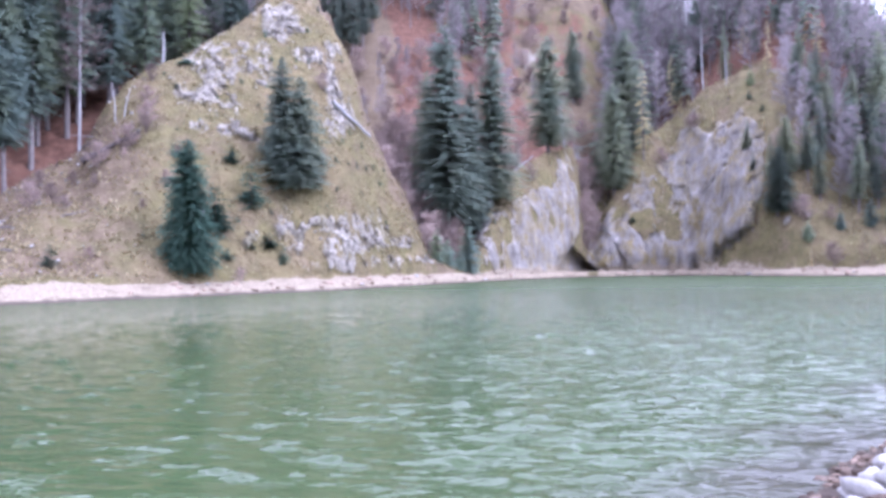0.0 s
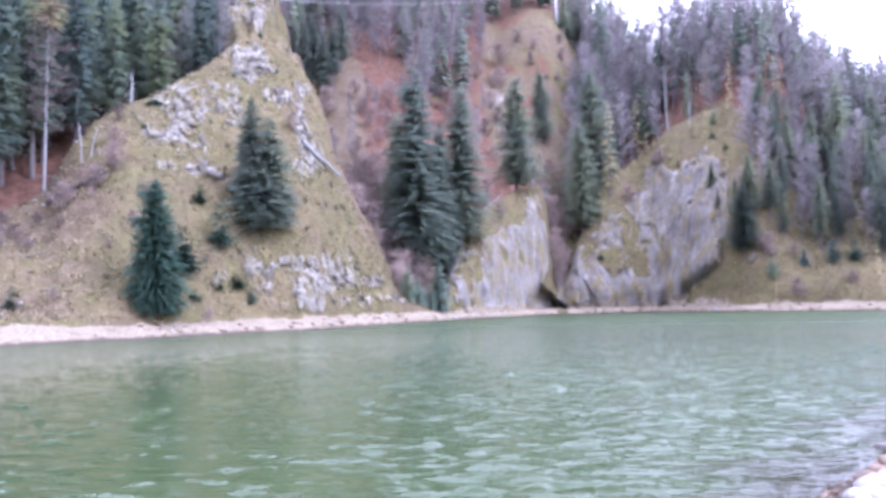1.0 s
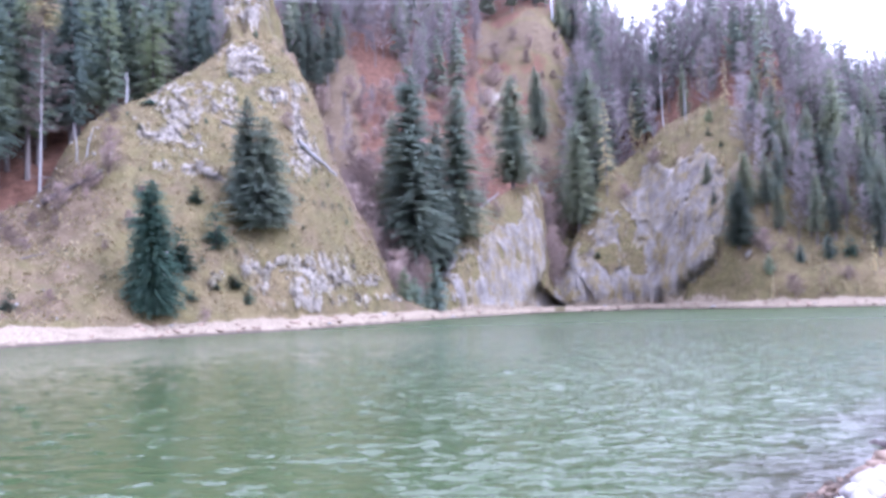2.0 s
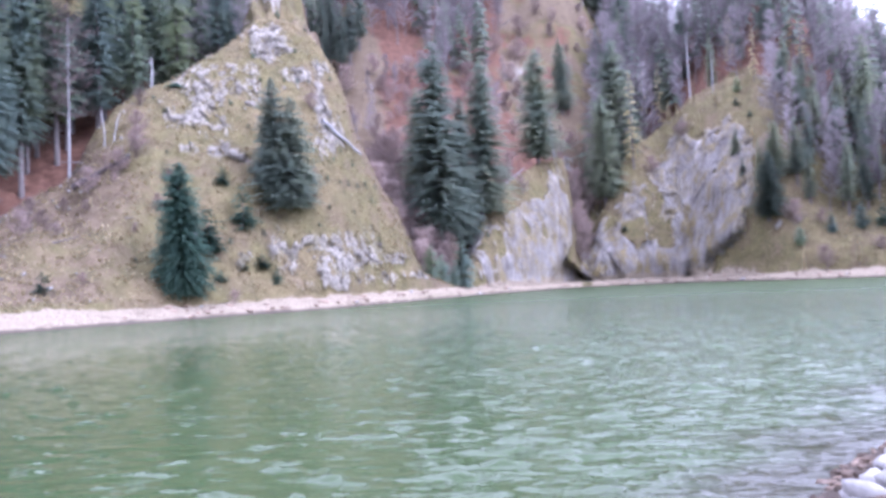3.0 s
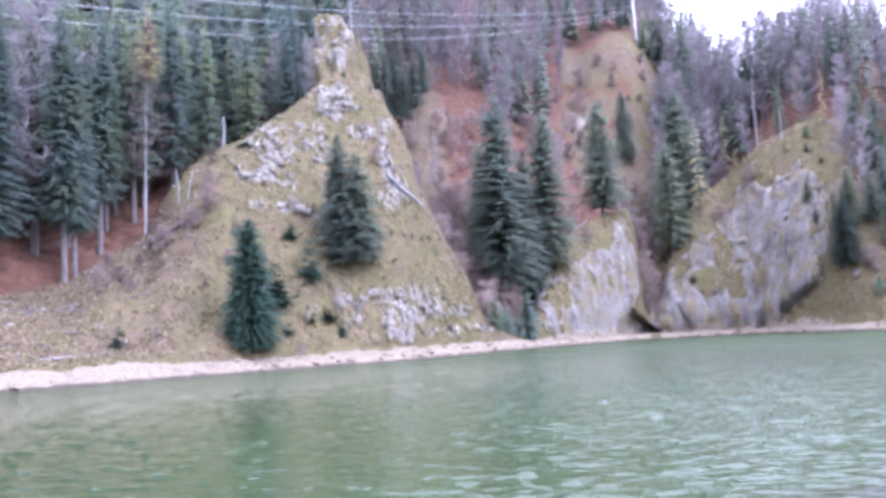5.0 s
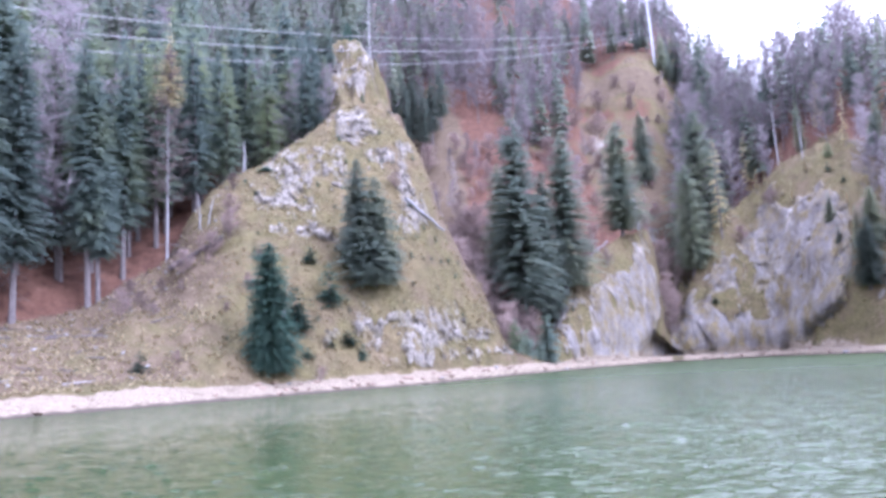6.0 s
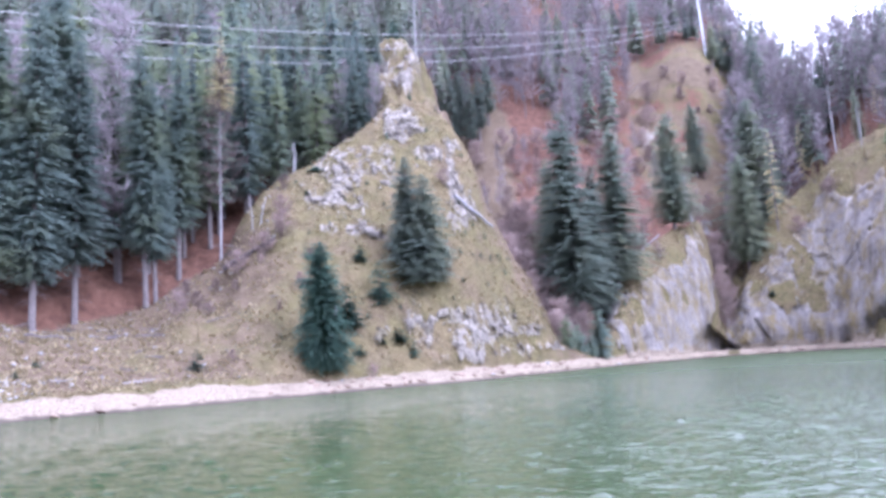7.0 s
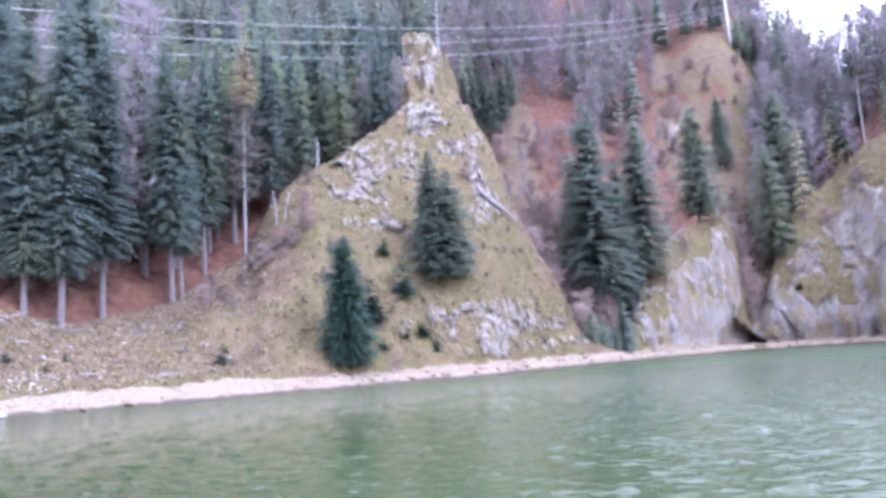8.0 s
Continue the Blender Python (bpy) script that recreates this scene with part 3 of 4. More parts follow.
# waves too fine for the sheet's far part blur its mirror image instead
lake.attributes.new("ruffle", "FLOAT", "POINT").data.foreach_set("value", (0.03 + 0.27 * step(35, 100, WR)).ravel().astype(np.float32))
lake.materials.append(WATER)
tagged(new("water", lake), "rippled grey-green mountain lake water", "lake", kind="structure")


def floor_at(a, r):
    """A point on the land at a bearing and distance."""
    j = int(np.argmin(np.abs(bearing - a)))
    return Vector((r * math.sin(radians(a)), r * math.cos(radians(a)), float(np.interp(r, R_[:, j], Z_[:, j]))))


def sight(a, e):
    """How far off the slope stands at an angle of height along a bearing."""
    rr = np.arange(float(curve(a, SHORE)) + 3, float(curve(a, CREST, 0.35)), 0.3)
    up = np.degrees(np.arctan2(height(np.full_like(rr, a), rr) - EYE, rr))
    return float(rr[np.argmax(up >= e)])


# ---------------------------------------------------------------- trees
def mesh_of(name, verts, faces, material):
    me = bpy.data.meshes.new(name)
    me.from_pydata(verts, [], faces)
    me.materials.append(material)
    return me


def part(name, me, parent, label=""):
    ob = new(name, me)
    ob.parent = parent
    return tagged(ob, label)


def tube(verts, faces, points, radii, sides=6):
    """A tapered tube along points, added to verts and faces."""
    start = len(verts)
    for k, (p, r) in enumerate(zip(points, radii)):
        d = (points[min(k + 1, len(points) - 1)] - points[max(k - 1, 0)]).normalized()
        u = d.orthogonal().normalized()
        v = d.cross(u)
        for q in range(sides):
            t = 2 * math.pi * q / sides
            verts.append(p + (u * math.cos(t) + v * math.sin(t)) * r)
    for k in range(len(points) - 1):
        for q in range(sides):
            a, b = start + k * sides + q, start + k * sides + (q + 1) % sides
            faces.append((a, b, b + sides, a + sides))


def trunk_mesh(rng, h, r, material, lean=0.02, stubs=0, stub_to=0.4):
    verts, faces = [], []
    pts = [Vector((0, 0, -0.8))] + [Vector((lean * h * t * rng.uniform(0.6, 1.4), 0.5 * lean * h * t * rng.uniform(-1, 1), h * t)) for t in (0.02, 0.15, 0.35, 0.55, 0.75, 0.97)]
    tube(verts, faces, pts, [r * 1.35, r * 1.15, r, r * 0.82, r * 0.62, r * 0.36, r * 0.08], 7)
    for _ in range(stubs):
        t, ang = rng.uniform(0.08, stub_to), rng.uniform(0, 6.28)
        L = rng.uniform(0.5, 1.8)
        p = Vector((lean * h * t, 0, h * t))
        d = Vector((math.cos(ang), math.sin(ang), rng.uniform(-0.35, 0.1)))
        tube(verts, faces, [p, p + d * L * 0.5, p + d * L + Vector((0, 0, -0.15 * L))], [0.035, 0.025, 0.008], 3)
    return mesh_of("trunk", verts, faces, material)


def spruce_crown(rng, h, base, reach, levels, branches, material, lean=0.02, power=0.8, fluff=1.0, gaps=0.12):
    """Whorls of drooping boughs, each a row of small sprays of needles."""
    verts, faces = [], []

    def leaf(a, b, c):
        n = len(verts)
        verts.extend((a, b, c))
        faces.append((n, n + 1, n + 2))

    turns = [(k, rng.uniform(0, 6.283), rng.uniform(0.05, 0.13)) for k in (1, 2, 3)]
    for i in range(levels):
        t = (i + rng.random() * 0.7) / levels
        z = base + (h - base) * t
        r = reach * ((1 - t) ** power * min(1, 0.55 + t * 4) * rng.uniform(0.8, 1.14)) + 0.10
        for _ in range(max(3, round(branches * (1 - 0.6 * t)))):
            if rng.random() < gaps:
                continue
            ang = rng.uniform(0, 6.283)
            L = r * rng.uniform(0.6, 1.12) * (1 + sum(q * math.sin(k * ang + ph + 2.5 * t) for k, ph, q in turns))
            out, side_ = Vector((math.cos(ang), math.sin(ang), 0)), Vector((-math.sin(ang), math.cos(ang), 0))
            droop = rng.uniform(0.3, 0.62) * (1 - 0.85 * t)
            n = max(2, round(L / (0.44 * fluff)))
            zb = z + rng.uniform(-0.25, 0.25)
            for k in range(n):
                f = (k + 0.5 + 0.5 * rng.random()) / n
                p = Vector((lean * z, 0, zb)) + out * L * f + Vector((0, 0, -droop * L * f * f + 0.10 * L * f))
                w = fluff * (0.36 + 0.36 * (1 - f)) * min(1, 0.4 + L / 2.5) * rng.uniform(0.75, 1.3)
                down = Vector((0, 0, -w * rng.uniform(0.35, 0.75)))
                broad = out * w * 0.34
                leaf(p - broad, p + broad, p + side_ * w * 1.15 + out * w * 0.75 + down)
                leaf(p + broad, p - broad, p - side_ * w * 1.15 + out * w * 0.75 + down)
                leaf(p + side_ * 0.3 * w, p - side_ * w * 0.3, p + out * w * 0.5 + down * 1.7)
    return mesh_of("crown", verts, faces, material)


def bare_crown(rng, h, base, reach, limbs, twigs, material, lean=0.02, upright=0.7, width=0.034):
    """Thin rising limbs that end in fine bare twigs."""
    verts, faces = [], []
    for i in range(limbs):
        t = (i + rng.random()) / limbs
        z = base + (h - base) * t * 0.97
        ang, L = rng.uniform(0, 6.283), reach * (1 - t) ** 0.6 * rng.uniform(0.6, 1.1) + 0.4
        d = Vector((math.cos(ang), math.sin(ang), upright * rng.uniform(0.5, 1.3)))
        p = Vector((lean * z, 0, z))
        mid_, end = p + d * L * 0.55, p + d * L + Vector((0, 0, L * 0.2))
        tube(verts, faces, [p, mid_, end], [0.05 + 0.05 * (1 - t), 0.035, 0.012], 3)
        for _ in range(twigs):
            f = rng.uniform(0.2, 1)
            q = p.lerp(mid_, f / 0.55) if f < 0.55 else mid_.lerp(end, (f - 0.55) / 0.45)
            e = Vector((rng.gauss(0, 1), rng.gauss(0, 1), rng.gauss(0.6, 0.8))).normalized() * rng.uniform(0.7, 1.7)
            s = e.cross(Vector((rng.random(), rng.random(), rng.random() + 0.1))).normalized() * width
            n = len(verts)
            verts.extend((q - s, q + s, q + e))
            faces.append((n, n + 1, n + 2))
    return mesh_of("crown", verts, faces, material)


def tree(name, trunk_me, crown_me, label, category, group):
    base = new(name)
    base.empty_display_size = 0.5
    part("trunk", trunk_me, base)
    if crown_me:
        part("crown", crown_me, base)
    return tagged(base, label, category, group)


class Kind:
    """A few grown shapes of one kind of tree; the first planting uses the shape itself, the later ones copies."""

    def __init__(self, shapes):
        self.shapes, self.used = shapes, [False] * len(shapes)

    def plant(self, a, r, h, rng, wide=1.0, pick=None, turn=None, sink=0.0):
        fresh = [k for k, u in enumerate(self.used) if not u]
        i = (fresh[0] if fresh else rng.randrange(len(self.shapes))) if pick is None else pick
        ob, h0 = self.shapes[i]
        k = h / h0
        m = Matrix.Translation(floor_at(a, r) - Vector((0, 0, sink))) @ Matrix.Rotation(rng.uniform(0, 6.283) if turn is None else turn, 4, "Z") @ Matrix.Diagonal((k * wide, k * wide, k, 1))
        if self.used[i]:
            return copy_thing(ob, m)
        self.used[i] = True
        ob.matrix_basis = m
        return ob


def spruces(seed, n, h, base, reach, levels, branches, label, group, material=HAZED_NEEDLES, name="spruce", **more):
    out = []
    for i in range(n):
        rng = random.Random(seed + i)
        hh = h * rng.uniform(0.92, 1.08)
        b = base * rng.uniform(0.7, 1.2)
        out.append((tree(name, trunk_mesh(rng, hh, 0.0085 * hh, BARK, 0.015, 26 if base > 3 else 0, max(0.15, 1.15 * b / hh)),
                         spruce_crown(rng, hh, b, reach * rng.uniform(0.88, 1.12), levels, branches, material, 0.015, **more), label, "spruce tree", group), hh))
    return Kind(out)


def bares(seed, n, h, base, reach, limbs, twigs, label, group, material=TWIGS, bark=BARK, name="bare_tree", **more):
    out = []
    for i in range(n):
        rng = random.Random(seed + i)
        out.append((tree(name, trunk_mesh(rng, h, 0.0048 * h, bark, 0.02), bare_crown(rng, h, base, reach, limbs, twigs, material, 0.02, **more), label, "bare tree", group), h))
    return Kind(out)


pick_ = random.Random(11)
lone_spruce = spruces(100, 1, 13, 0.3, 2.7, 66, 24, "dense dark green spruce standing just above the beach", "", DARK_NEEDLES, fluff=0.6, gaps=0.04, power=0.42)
lone_spruce.plant(-17.56, 82.8, 13.0, pick_, 1.22)
side_spruce = spruces(105, 1, 5, 0.2, 1.6, 20, 11, "small dark spruce beside a larger one", "", DARK_NEEDLES, fluff=0.7, gaps=0.05, power=0.6)
side_spruce.plant(-15.75, 88.6, 4.6, pick_, 1.8)
grey_spruce = spruces(110, 2, 13.5, 0.3, 3.0, 58, 19, "grey-green spruce on the steep grassy slope", "spruces on the slope", HAZED_NEEDLES, fluff=0.62, gaps=0.06, power=0.72)
grey_spruce.plant(-10.2, 96.0, 13.0, pick_, 1.85, 0)
grey_spruce.plant(-11.1, 96.6, 14.2, pick_, 1.5, 1)
young = spruces(120, 3, 4, 0.1, 1.25, 16, 10, "young green spruce on dry grass", "young spruces", DARK_NEEDLES, name="young_spruce", fluff=0.6, gaps=0.05, power=0.7)
for a, r, h, wide in ((-13.42, 91.6, 4.3, 1.0), (-14.72, 95.2, 1.7, 1.4), (-11.27, 89.3, 1.7, 1.5), (-15.07, 86.1, 2.1, 1.5), (-13.45, 88.5, 1.2, 2.2), (-12.22, 89.6, 1.2, 1.6), (-26.15, 80.2, 1.6, 1.3),
                      (-39.17, 79.3, 1.9, 1.7), (-36.97, 76.9, 1.2, 1.8), (-35.83, 79.7, 1.1, 1.8), (-29.93, 80.5, 1.2, 1.2), (-10.6, 126, 2.9, 1.0), (-10.2, 125, 2.2, 1.1), (-11.5, 146, 2.8, 1.2), (-8.7, 124, 1.6, 1.2), (-17.65, 109.4, 1.1, 2.4), (-20.5, 85, 1.0, 1.6), (-9.2, 120.5, 1.0, 1.4)):
    young.plant(a, r, h * 1.12, pick_, wide * (1.35 if -18 < a < -12 else 0.9))
tuft = spruces(130, 2, 1, 0.02, 0.55, 7, 9, "low dark shrub on the grass", "low shrubs", DARK_NEEDLES, name="low_shrub", fluff=0.35, gaps=0.0, power=0.5)
for a, r, h in ((-7.57, 100.2, 1.0), (-6.11, 103.6, 0.9), (-4.94, 107.7, 0.9), (-6.56, 105.2, 0.8), (-5.77, 106.8, 0.8), (-12.4, 111.9, 1.0), (-7.9, 113, 0.8), (-17.3, 96, 0.7), (-17.9, 93.5, 0.6), (-18.6, 95, 0.7), (-18.3, 98.6, 0.6), (-16.8, 99.5, 0.6)):
    tuft.plant(a, r, h, pick_, pick_.uniform(0.8, 1.2))
dots = random.Random(77)
for _ in range(34):
    a = dots.uniform(-19.5, -3.5)
    s0, c0 = float(curve(a, SHORE)), float(curve(a, CREST, 0.35))
    tuft.plant(a, s0 + 7 + (c0 - s0 - 9) * dots.random(), dots.uniform(0.4, 0.85), dots, dots.uniform(0.8, 1.3))

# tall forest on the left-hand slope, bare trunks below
tall = spruces(140, 5, 31, 6.5, 3.4, 96, 17, "tall dark spruce with a bare lower trunk at the forest edge", "forest spruces", HAZED_FOREST, fluff=0.68, gaps=0.28, power=0.5)
for a, r, h in ((-38.2, 90.7, 31), (-36.06, 90.6, 36), (-33.6, 93.9, 31), (-29.26, 97, 31), (-28.64, 97.6, 27), (-27.14, 103, 31), (-40.5, 92, 33), (-43, 92, 34), (-35.0, 98, 33)):
    tall.plant(a, r, h, pick_, pick_.uniform(1.0, 1.25))
taken = []


def scatter(kinds, count, a0, a1, r0, r1, gap, hs, rng, past_crest=True, tries=40):
    """Plants trees at random, no two nearer than gap; distances count from the crest."""
    done = 0
    for _ in range(count * tries):
        if done == count:
            break
        a = rng.uniform(a0, a1)
        c = float(curve(a, CREST, 0.35)) if past_crest else 0
        r = c + rng.uniform(r0, r1)
        x, y = r * math.sin(radians(a)), r * math.cos(radians(a))
        if any((x - u) ** 2 + (y - v) ** 2 < gap * gap for u, v in taken):
            continue
        taken.append((x, y))
        kind, lo, hi = rng.choices(kinds, [k[3] for k in kinds])[0][:3]
        kind.plant(a, r, rng.uniform(lo, hi), rng, rng.uniform(1.0, 1.35))
        done += 1


inner = spruces(150, 4, 27, 5.0, 3.0, 50, 11, "slender dark spruce inside the hillside forest", "forest spruces", HAZED_NEEDLES, fluff=0.98, gaps=0.24, power=0.65)
shade = spruces(155, 4, 27, 5.0, 3.0, 50, 11, "slender dark spruce deep in the shaded forest", "forest spruces", HAZED_FOREST, fluff=0.98, gaps=0.24, power=0.6)
greys = bares(160, 4, 22, 3.5, 3.0, 34, 44, "leafless grey-brown tree with fine twigs", "leafless trees")
scatter([(shade, 22, 31, 0.88), (greys, 18, 26, 0.12)], 112, -47, -22, 5, 42, 3.1, 0, pick_)
scatter([(shade, 18, 28, 0.85), (greys, 14, 22, 0.15)], 30, -22.5, -13.8, 6, 40, 4.0, 0, pick_)
stem_rng = random.Random(170)
larch = tree("tall_larch", trunk_mesh(stem_rng, 30.5, 0.15, PALE_BARK, 0.02), bare_crown(stem_rng, 27, 7, 3.5, 70, 34, LARCH_TWIGS, 0.02, upright=0.12, width=0.03),
             "tall slim larch, bare below with a thin yellow top", "larch tree", "")
part("crown_top", spruce_crown(stem_rng, 30.5, 19.5, 2.6, 34, 9, LARCH, 0.02, fluff=0.42, gaps=0.4, power=0.8), larch, "sparse yellow needles")
larch.matrix_basis = Matrix.Translation(floor_at(-24.34, 104))
gold = spruces(175, 2, 20, 3, 2.2, 26, 8, "yellow autumn larch on the cliff top", "autumn larches", LARCH, name="larch", fluff=0.9, gaps=0.4, power=0.7)
gold.plant(-16.6, 150, 22, pick_, 0.8)
greys.plant(-30.9, 101, 31, pick_, 1.25)
for a, r, h in ((-13.9, 121, 9), (-13.4, 124, 11), (-13.1, 131, 13), (-14.3, 124, 12), (-12.9, 138, 12)):  # trees that lean up to the rocky spine
    shade.plant(a, r, h, pick_, 1.2)
greys.plant(-13.3, 120, 10, pick_)
greys.plant(-12.8, 127, 9, pick_)

# gully between the grassy hill and the cliffs
big = spruces(180, 4, 32, 2.5, 4.2, 96, 18, "tall grey-green spruce rising out of the gully", "gully spruces", HAZED_NEEDLES, fluff=0.72, gaps=0.24, power=0.55)
for a, r, h, w in ((0.4, 131, 34, 1.55), (3.3, 139, 28, 1.7), (-0.9, 137, 22, 1.4), (1.8, 136, 27, 1.2), (7.46, 157, 32, 1.3), (9.3, 194, 16, 0.9), (12.0, 171, 33, 1.15), (12.6, 180, 30, 1.1), (13.4, 184, 26, 1.2), (22.5, 152, 14, 1.5), (23.0, 155, 12, 1.4)):
    big.plant(a, r, h, pick_, w)
low = spruces(190, 2, 7, 0.2, 2.3, 18, 12, "bushy dark evergreen at the mouth of the gully", "gully shrubs", HAZED_FOREST, name="evergreen_shrub", fluff=0.9, gaps=0.05, power=0.5)
for a, r, h in ((1.7, 124, 7.2), (-0.5, 114.5, 4.6), (1.1, 120.5, 4.5), (0.2, 119, 4.0), (24.3, 148.6, 5.5), (27.9, 151, 7), (26.2, 150, 5), (21.0, 176, 5)):
    low.plant(a, r, h, pick_)
brush = bares(200, 3, 6, 0.6, 2.4, 24, 28, "purplish leafless thicket shrub", "leafless shrubs", SHRUB, name="bare_shrub", width=0.04)
for a, r, h in ((10.7, 171, 7.5), (9.9, 168, 6), (10.0, 172, 7), (4.5, 147, 4), (5.3, 148, 4.5), (9.7, 166, 5), (10.1, 160, 4.5), (10.3, 163, 5), (10.0, 165, 5.5), (9.8, 162, 4), (10.5, 166, 6), (8.9, 166, 3.5)):
    brush.plant(a, r, h, pick_)
scatter([(brush, 2.6, 5.5, 1.0)], 76, -4.8, 1.0, 5, 40, 1.8, 0, pick_)
for a, r, h in ((-8.5, 106.4, 1.8), (-20.2, 99, 2.2), (-21.4, 97, 2.4), (-14.2, 83.5, 1.4)):
    brush.plant(a, r, h, pick_, 1.3)
scatter([(brush, 0.8, 1.6, 1.0)], 9, -29, -17.5, -24, -4, 2.0, 0, pick_)
scatter([(brush, 1.6, 2.8, 1.0)], 7, -28, -19.5, -12, -3, 2.5, 0, pick_)

# woods above the cliffs and across the back slope
scatter([(inner, 18, 26, 0.40), (greys, 16, 23, 0.52), (gold, 10, 17, 0.08)], 26, 11.5, 15, 5, 50, 4.0, 0, pick_)
scatter([(inner, 12, 20, 0.15), (greys, 14, 20, 0.6), (gold, 9, 15, 0.25)], 26, 15, 22, 5, 50, 4.0, 0, pick_)
scatter([(inner, 18, 26, 0.45), (greys, 16, 23, 0.5), (gold, 10, 17, 0.05)], 62, 22, 36, 5, 50, 4.0, 0, pick_)
scatter([(inner, 12, 19, 0.66), (greys, 10, 16, 0.34)], 92, 23.2, 36, -15, 6, 2.7, 0, pick_)
scatter([(gold, 3, 6, 0.4), (brush, 2, 4, 0.5), (young, 2.5, 5, 0.25), (greys, 5, 9, 0.08), (inner, 7, 13, 0.3)], 62, 20.5, 33, -24, -8, 3.2, 0, pick_)
scatter([(greys, 13, 20, 0.85), (inner, 16, 25, 0.15)], 36, -8.5, 0, 80, 115, 4.6, 0, pick_)
scatter([(greys, 13, 20, 0.85), (inner, 16, 25, 0.15)], 26, 0, 6.0, 50, 110, 4.6, 0, pick_)
for a, r, h in ((-7.6, 178, 24), (-7.0, 182, 26), (-6.3, 179, 22), (-5.6, 181, 23), (-8.2, 180, 20), (-4.9, 186, 20), (-7.6, 141, 9)):
    inner.plant(a, r, h, pick_, 1.2)
scatter([(brush, 1.8, 4.0, 0.85), (greys, 6, 10, 0.15)], 34, -4.5, 1, 22, 70, 2.6, 0, pick_)
scatter([(greys, 7, 11, 0.35), (brush, 3, 6, 0.65)], 22, -6, 6.5, 26, 60, 4.0, 0, pick_)
scatter([(brush, 1.5, 3.5, 0.8), (young, 2, 4, 0.2)], 20, 4.5, 11.5, 186, 226, 3.2, 0, pick_, False)
scatter([(greys, 12, 18, 0.7), (inner, 13, 20, 0.3)], 24, 3.5, 13, 229, 256, 3.6, 0, pick_, False)
for k in range(-5, 30):  # tall trees that stand against the sky
    a = 15.0 + 0.6 * k + pick_.uniform(-0.2, 0.2)
    r = pick_.uniform(203, 220) + 20 * (a < 14.5)
    e = float(np.interp(a, [12.2, 13.2, 14.0, 14.6, 15.2, 16.2, 16.8, 17.4, 25.2, 26.2, 27.6, 28.4, 29.8, 31.4, 32.6], [23.6, 22.4, 21.3, 20.2, 19.7, 18.4, 18.6, 20.6, 19.8, 18.0, 18.4, 16.6, 15.6, 16.4, 15.2])) - abs(pick_.gauss(0, 0.5))
    tall_h = EYE + r * math.tan(radians(e)) - floor_at(a, r).z
    if tall_h > 8:
        (inner if pick_.random() < 0.7 else greys).plant(a, r, tall_h, pick_, 1.1)
for a, r, h in ((14.0, 172, 20), (16.5, 179.4, 8), (22.1, 176.6, 11), (18.2, 178, 6), (17.0, 180, 5)):
    gold.plant(a, r, h, pick_)


for kind, a, e, h in ((gold, 20.95, 1.9, 9), (gold, 14.4, 4.8, 3.5), (gold, 16.7, 5.6, 4), (brush, 15.2, 6.6, 3), (young, 13.2, 2.8, 2.2), (gold, 18.6, 8.8, 5), (brush, 17.3, 8.6, 3.5), (gold, 19.6, 10.6, 6), (gold, 12.6, 3.2, 3),
                      (brush, 4.2, 4.6, 3), (brush, 6.2, 5.8, 3), (gold, 7.6, 7.0, 3), (young, 3.6, 2.6, 2), (gold, 10.5, 2.0, 5)):
    kind.plant(a, sight(a, e), h, pick_, 1.3)


def far_woods():
    """The unbroken mixed wood that covers the upper mountain, as one body."""
    rng = random.Random(5)
    ev, ef, bv, bf, tv, tf = [], [], [], [], [], []
    for _ in range(2600):
        a, r = rng.uniform(-48, 40), rng.uniform(150, 330)
        c = float(curve(a, CREST, 0.35))
        if r < c + (14 if a > 12 else 84 if -8.5 < a < 0 else 45) or 4 < a < 12.5 and r < 228:
            continue
        p = floor_at(a, r)
        h = rng.uniform(15, 25)
        if rng.random() < (0.76 if a < -10 else 0.36 if a > 13 else 0.22):
            for i in range(13):
                t = i / 13
                rad = 2.6 * (1 - t) ** 0.75 + 0.2
                for k in range(7):
                    ang = rng.uniform(0, 6.283)
                    o = Vector((math.cos(ang), math.sin(ang), 0))
                    s = Vector((-o.y, o.x, 0)) * rad * 0.42
                    q = p + Vector((0, 0, h * (0.22 + 0.78 * t)))
                    n = len(ev)
                    ev.extend((q, q + o * rad + s - Vector((0, 0, rad * 0.45)), q + o * rad * 0.9 - s - Vector((0, 0, rad * rng.uniform(0.3, 0.8)))))
                    ef.append((n, n + 1, n + 2))
        else:
            for k in range(70):
                q = p + Vector((rng.gauss(0, 1.4), rng.gauss(0, 1.4), h * rng.uniform(0.35, 1)))
                e = Vector((rng.gauss(0, 0.6), rng.gauss(0, 0.6), 1)).normalized() * rng.uniform(1, 2.4)
                s = e.cross(Vector((rng.random(), rng.random(), 0.1))).normalized() * 0.11
                n = len(bv)
                bv.extend((q - s, q + s, q + e))
                bf.append((n, n + 1, n + 2))
        tube(tv, tf, [p - Vector((0, 0, 1)), p + Vector((0, 0, h * 0.9))], [0.11, 0.04], 4)
    base = tagged(new("far_woods"), "hazy mixed wood of spruce and leafless trees covering the mountainside", "woods", kind="stuff")
    tagged(part("evergreen_crowns", mesh_of("evergreen_crowns", ev, ef, HAZED_NEEDLES), base), kind="stuff")
    tagged(part("bare_crowns", mesh_of("bare_crowns", bv, bf, TWIGS), base), kind="stuff")
    tagged(part("trunks", mesh_of("trunks", tv, tf, BARK), base), kind="stuff")


far_woods()

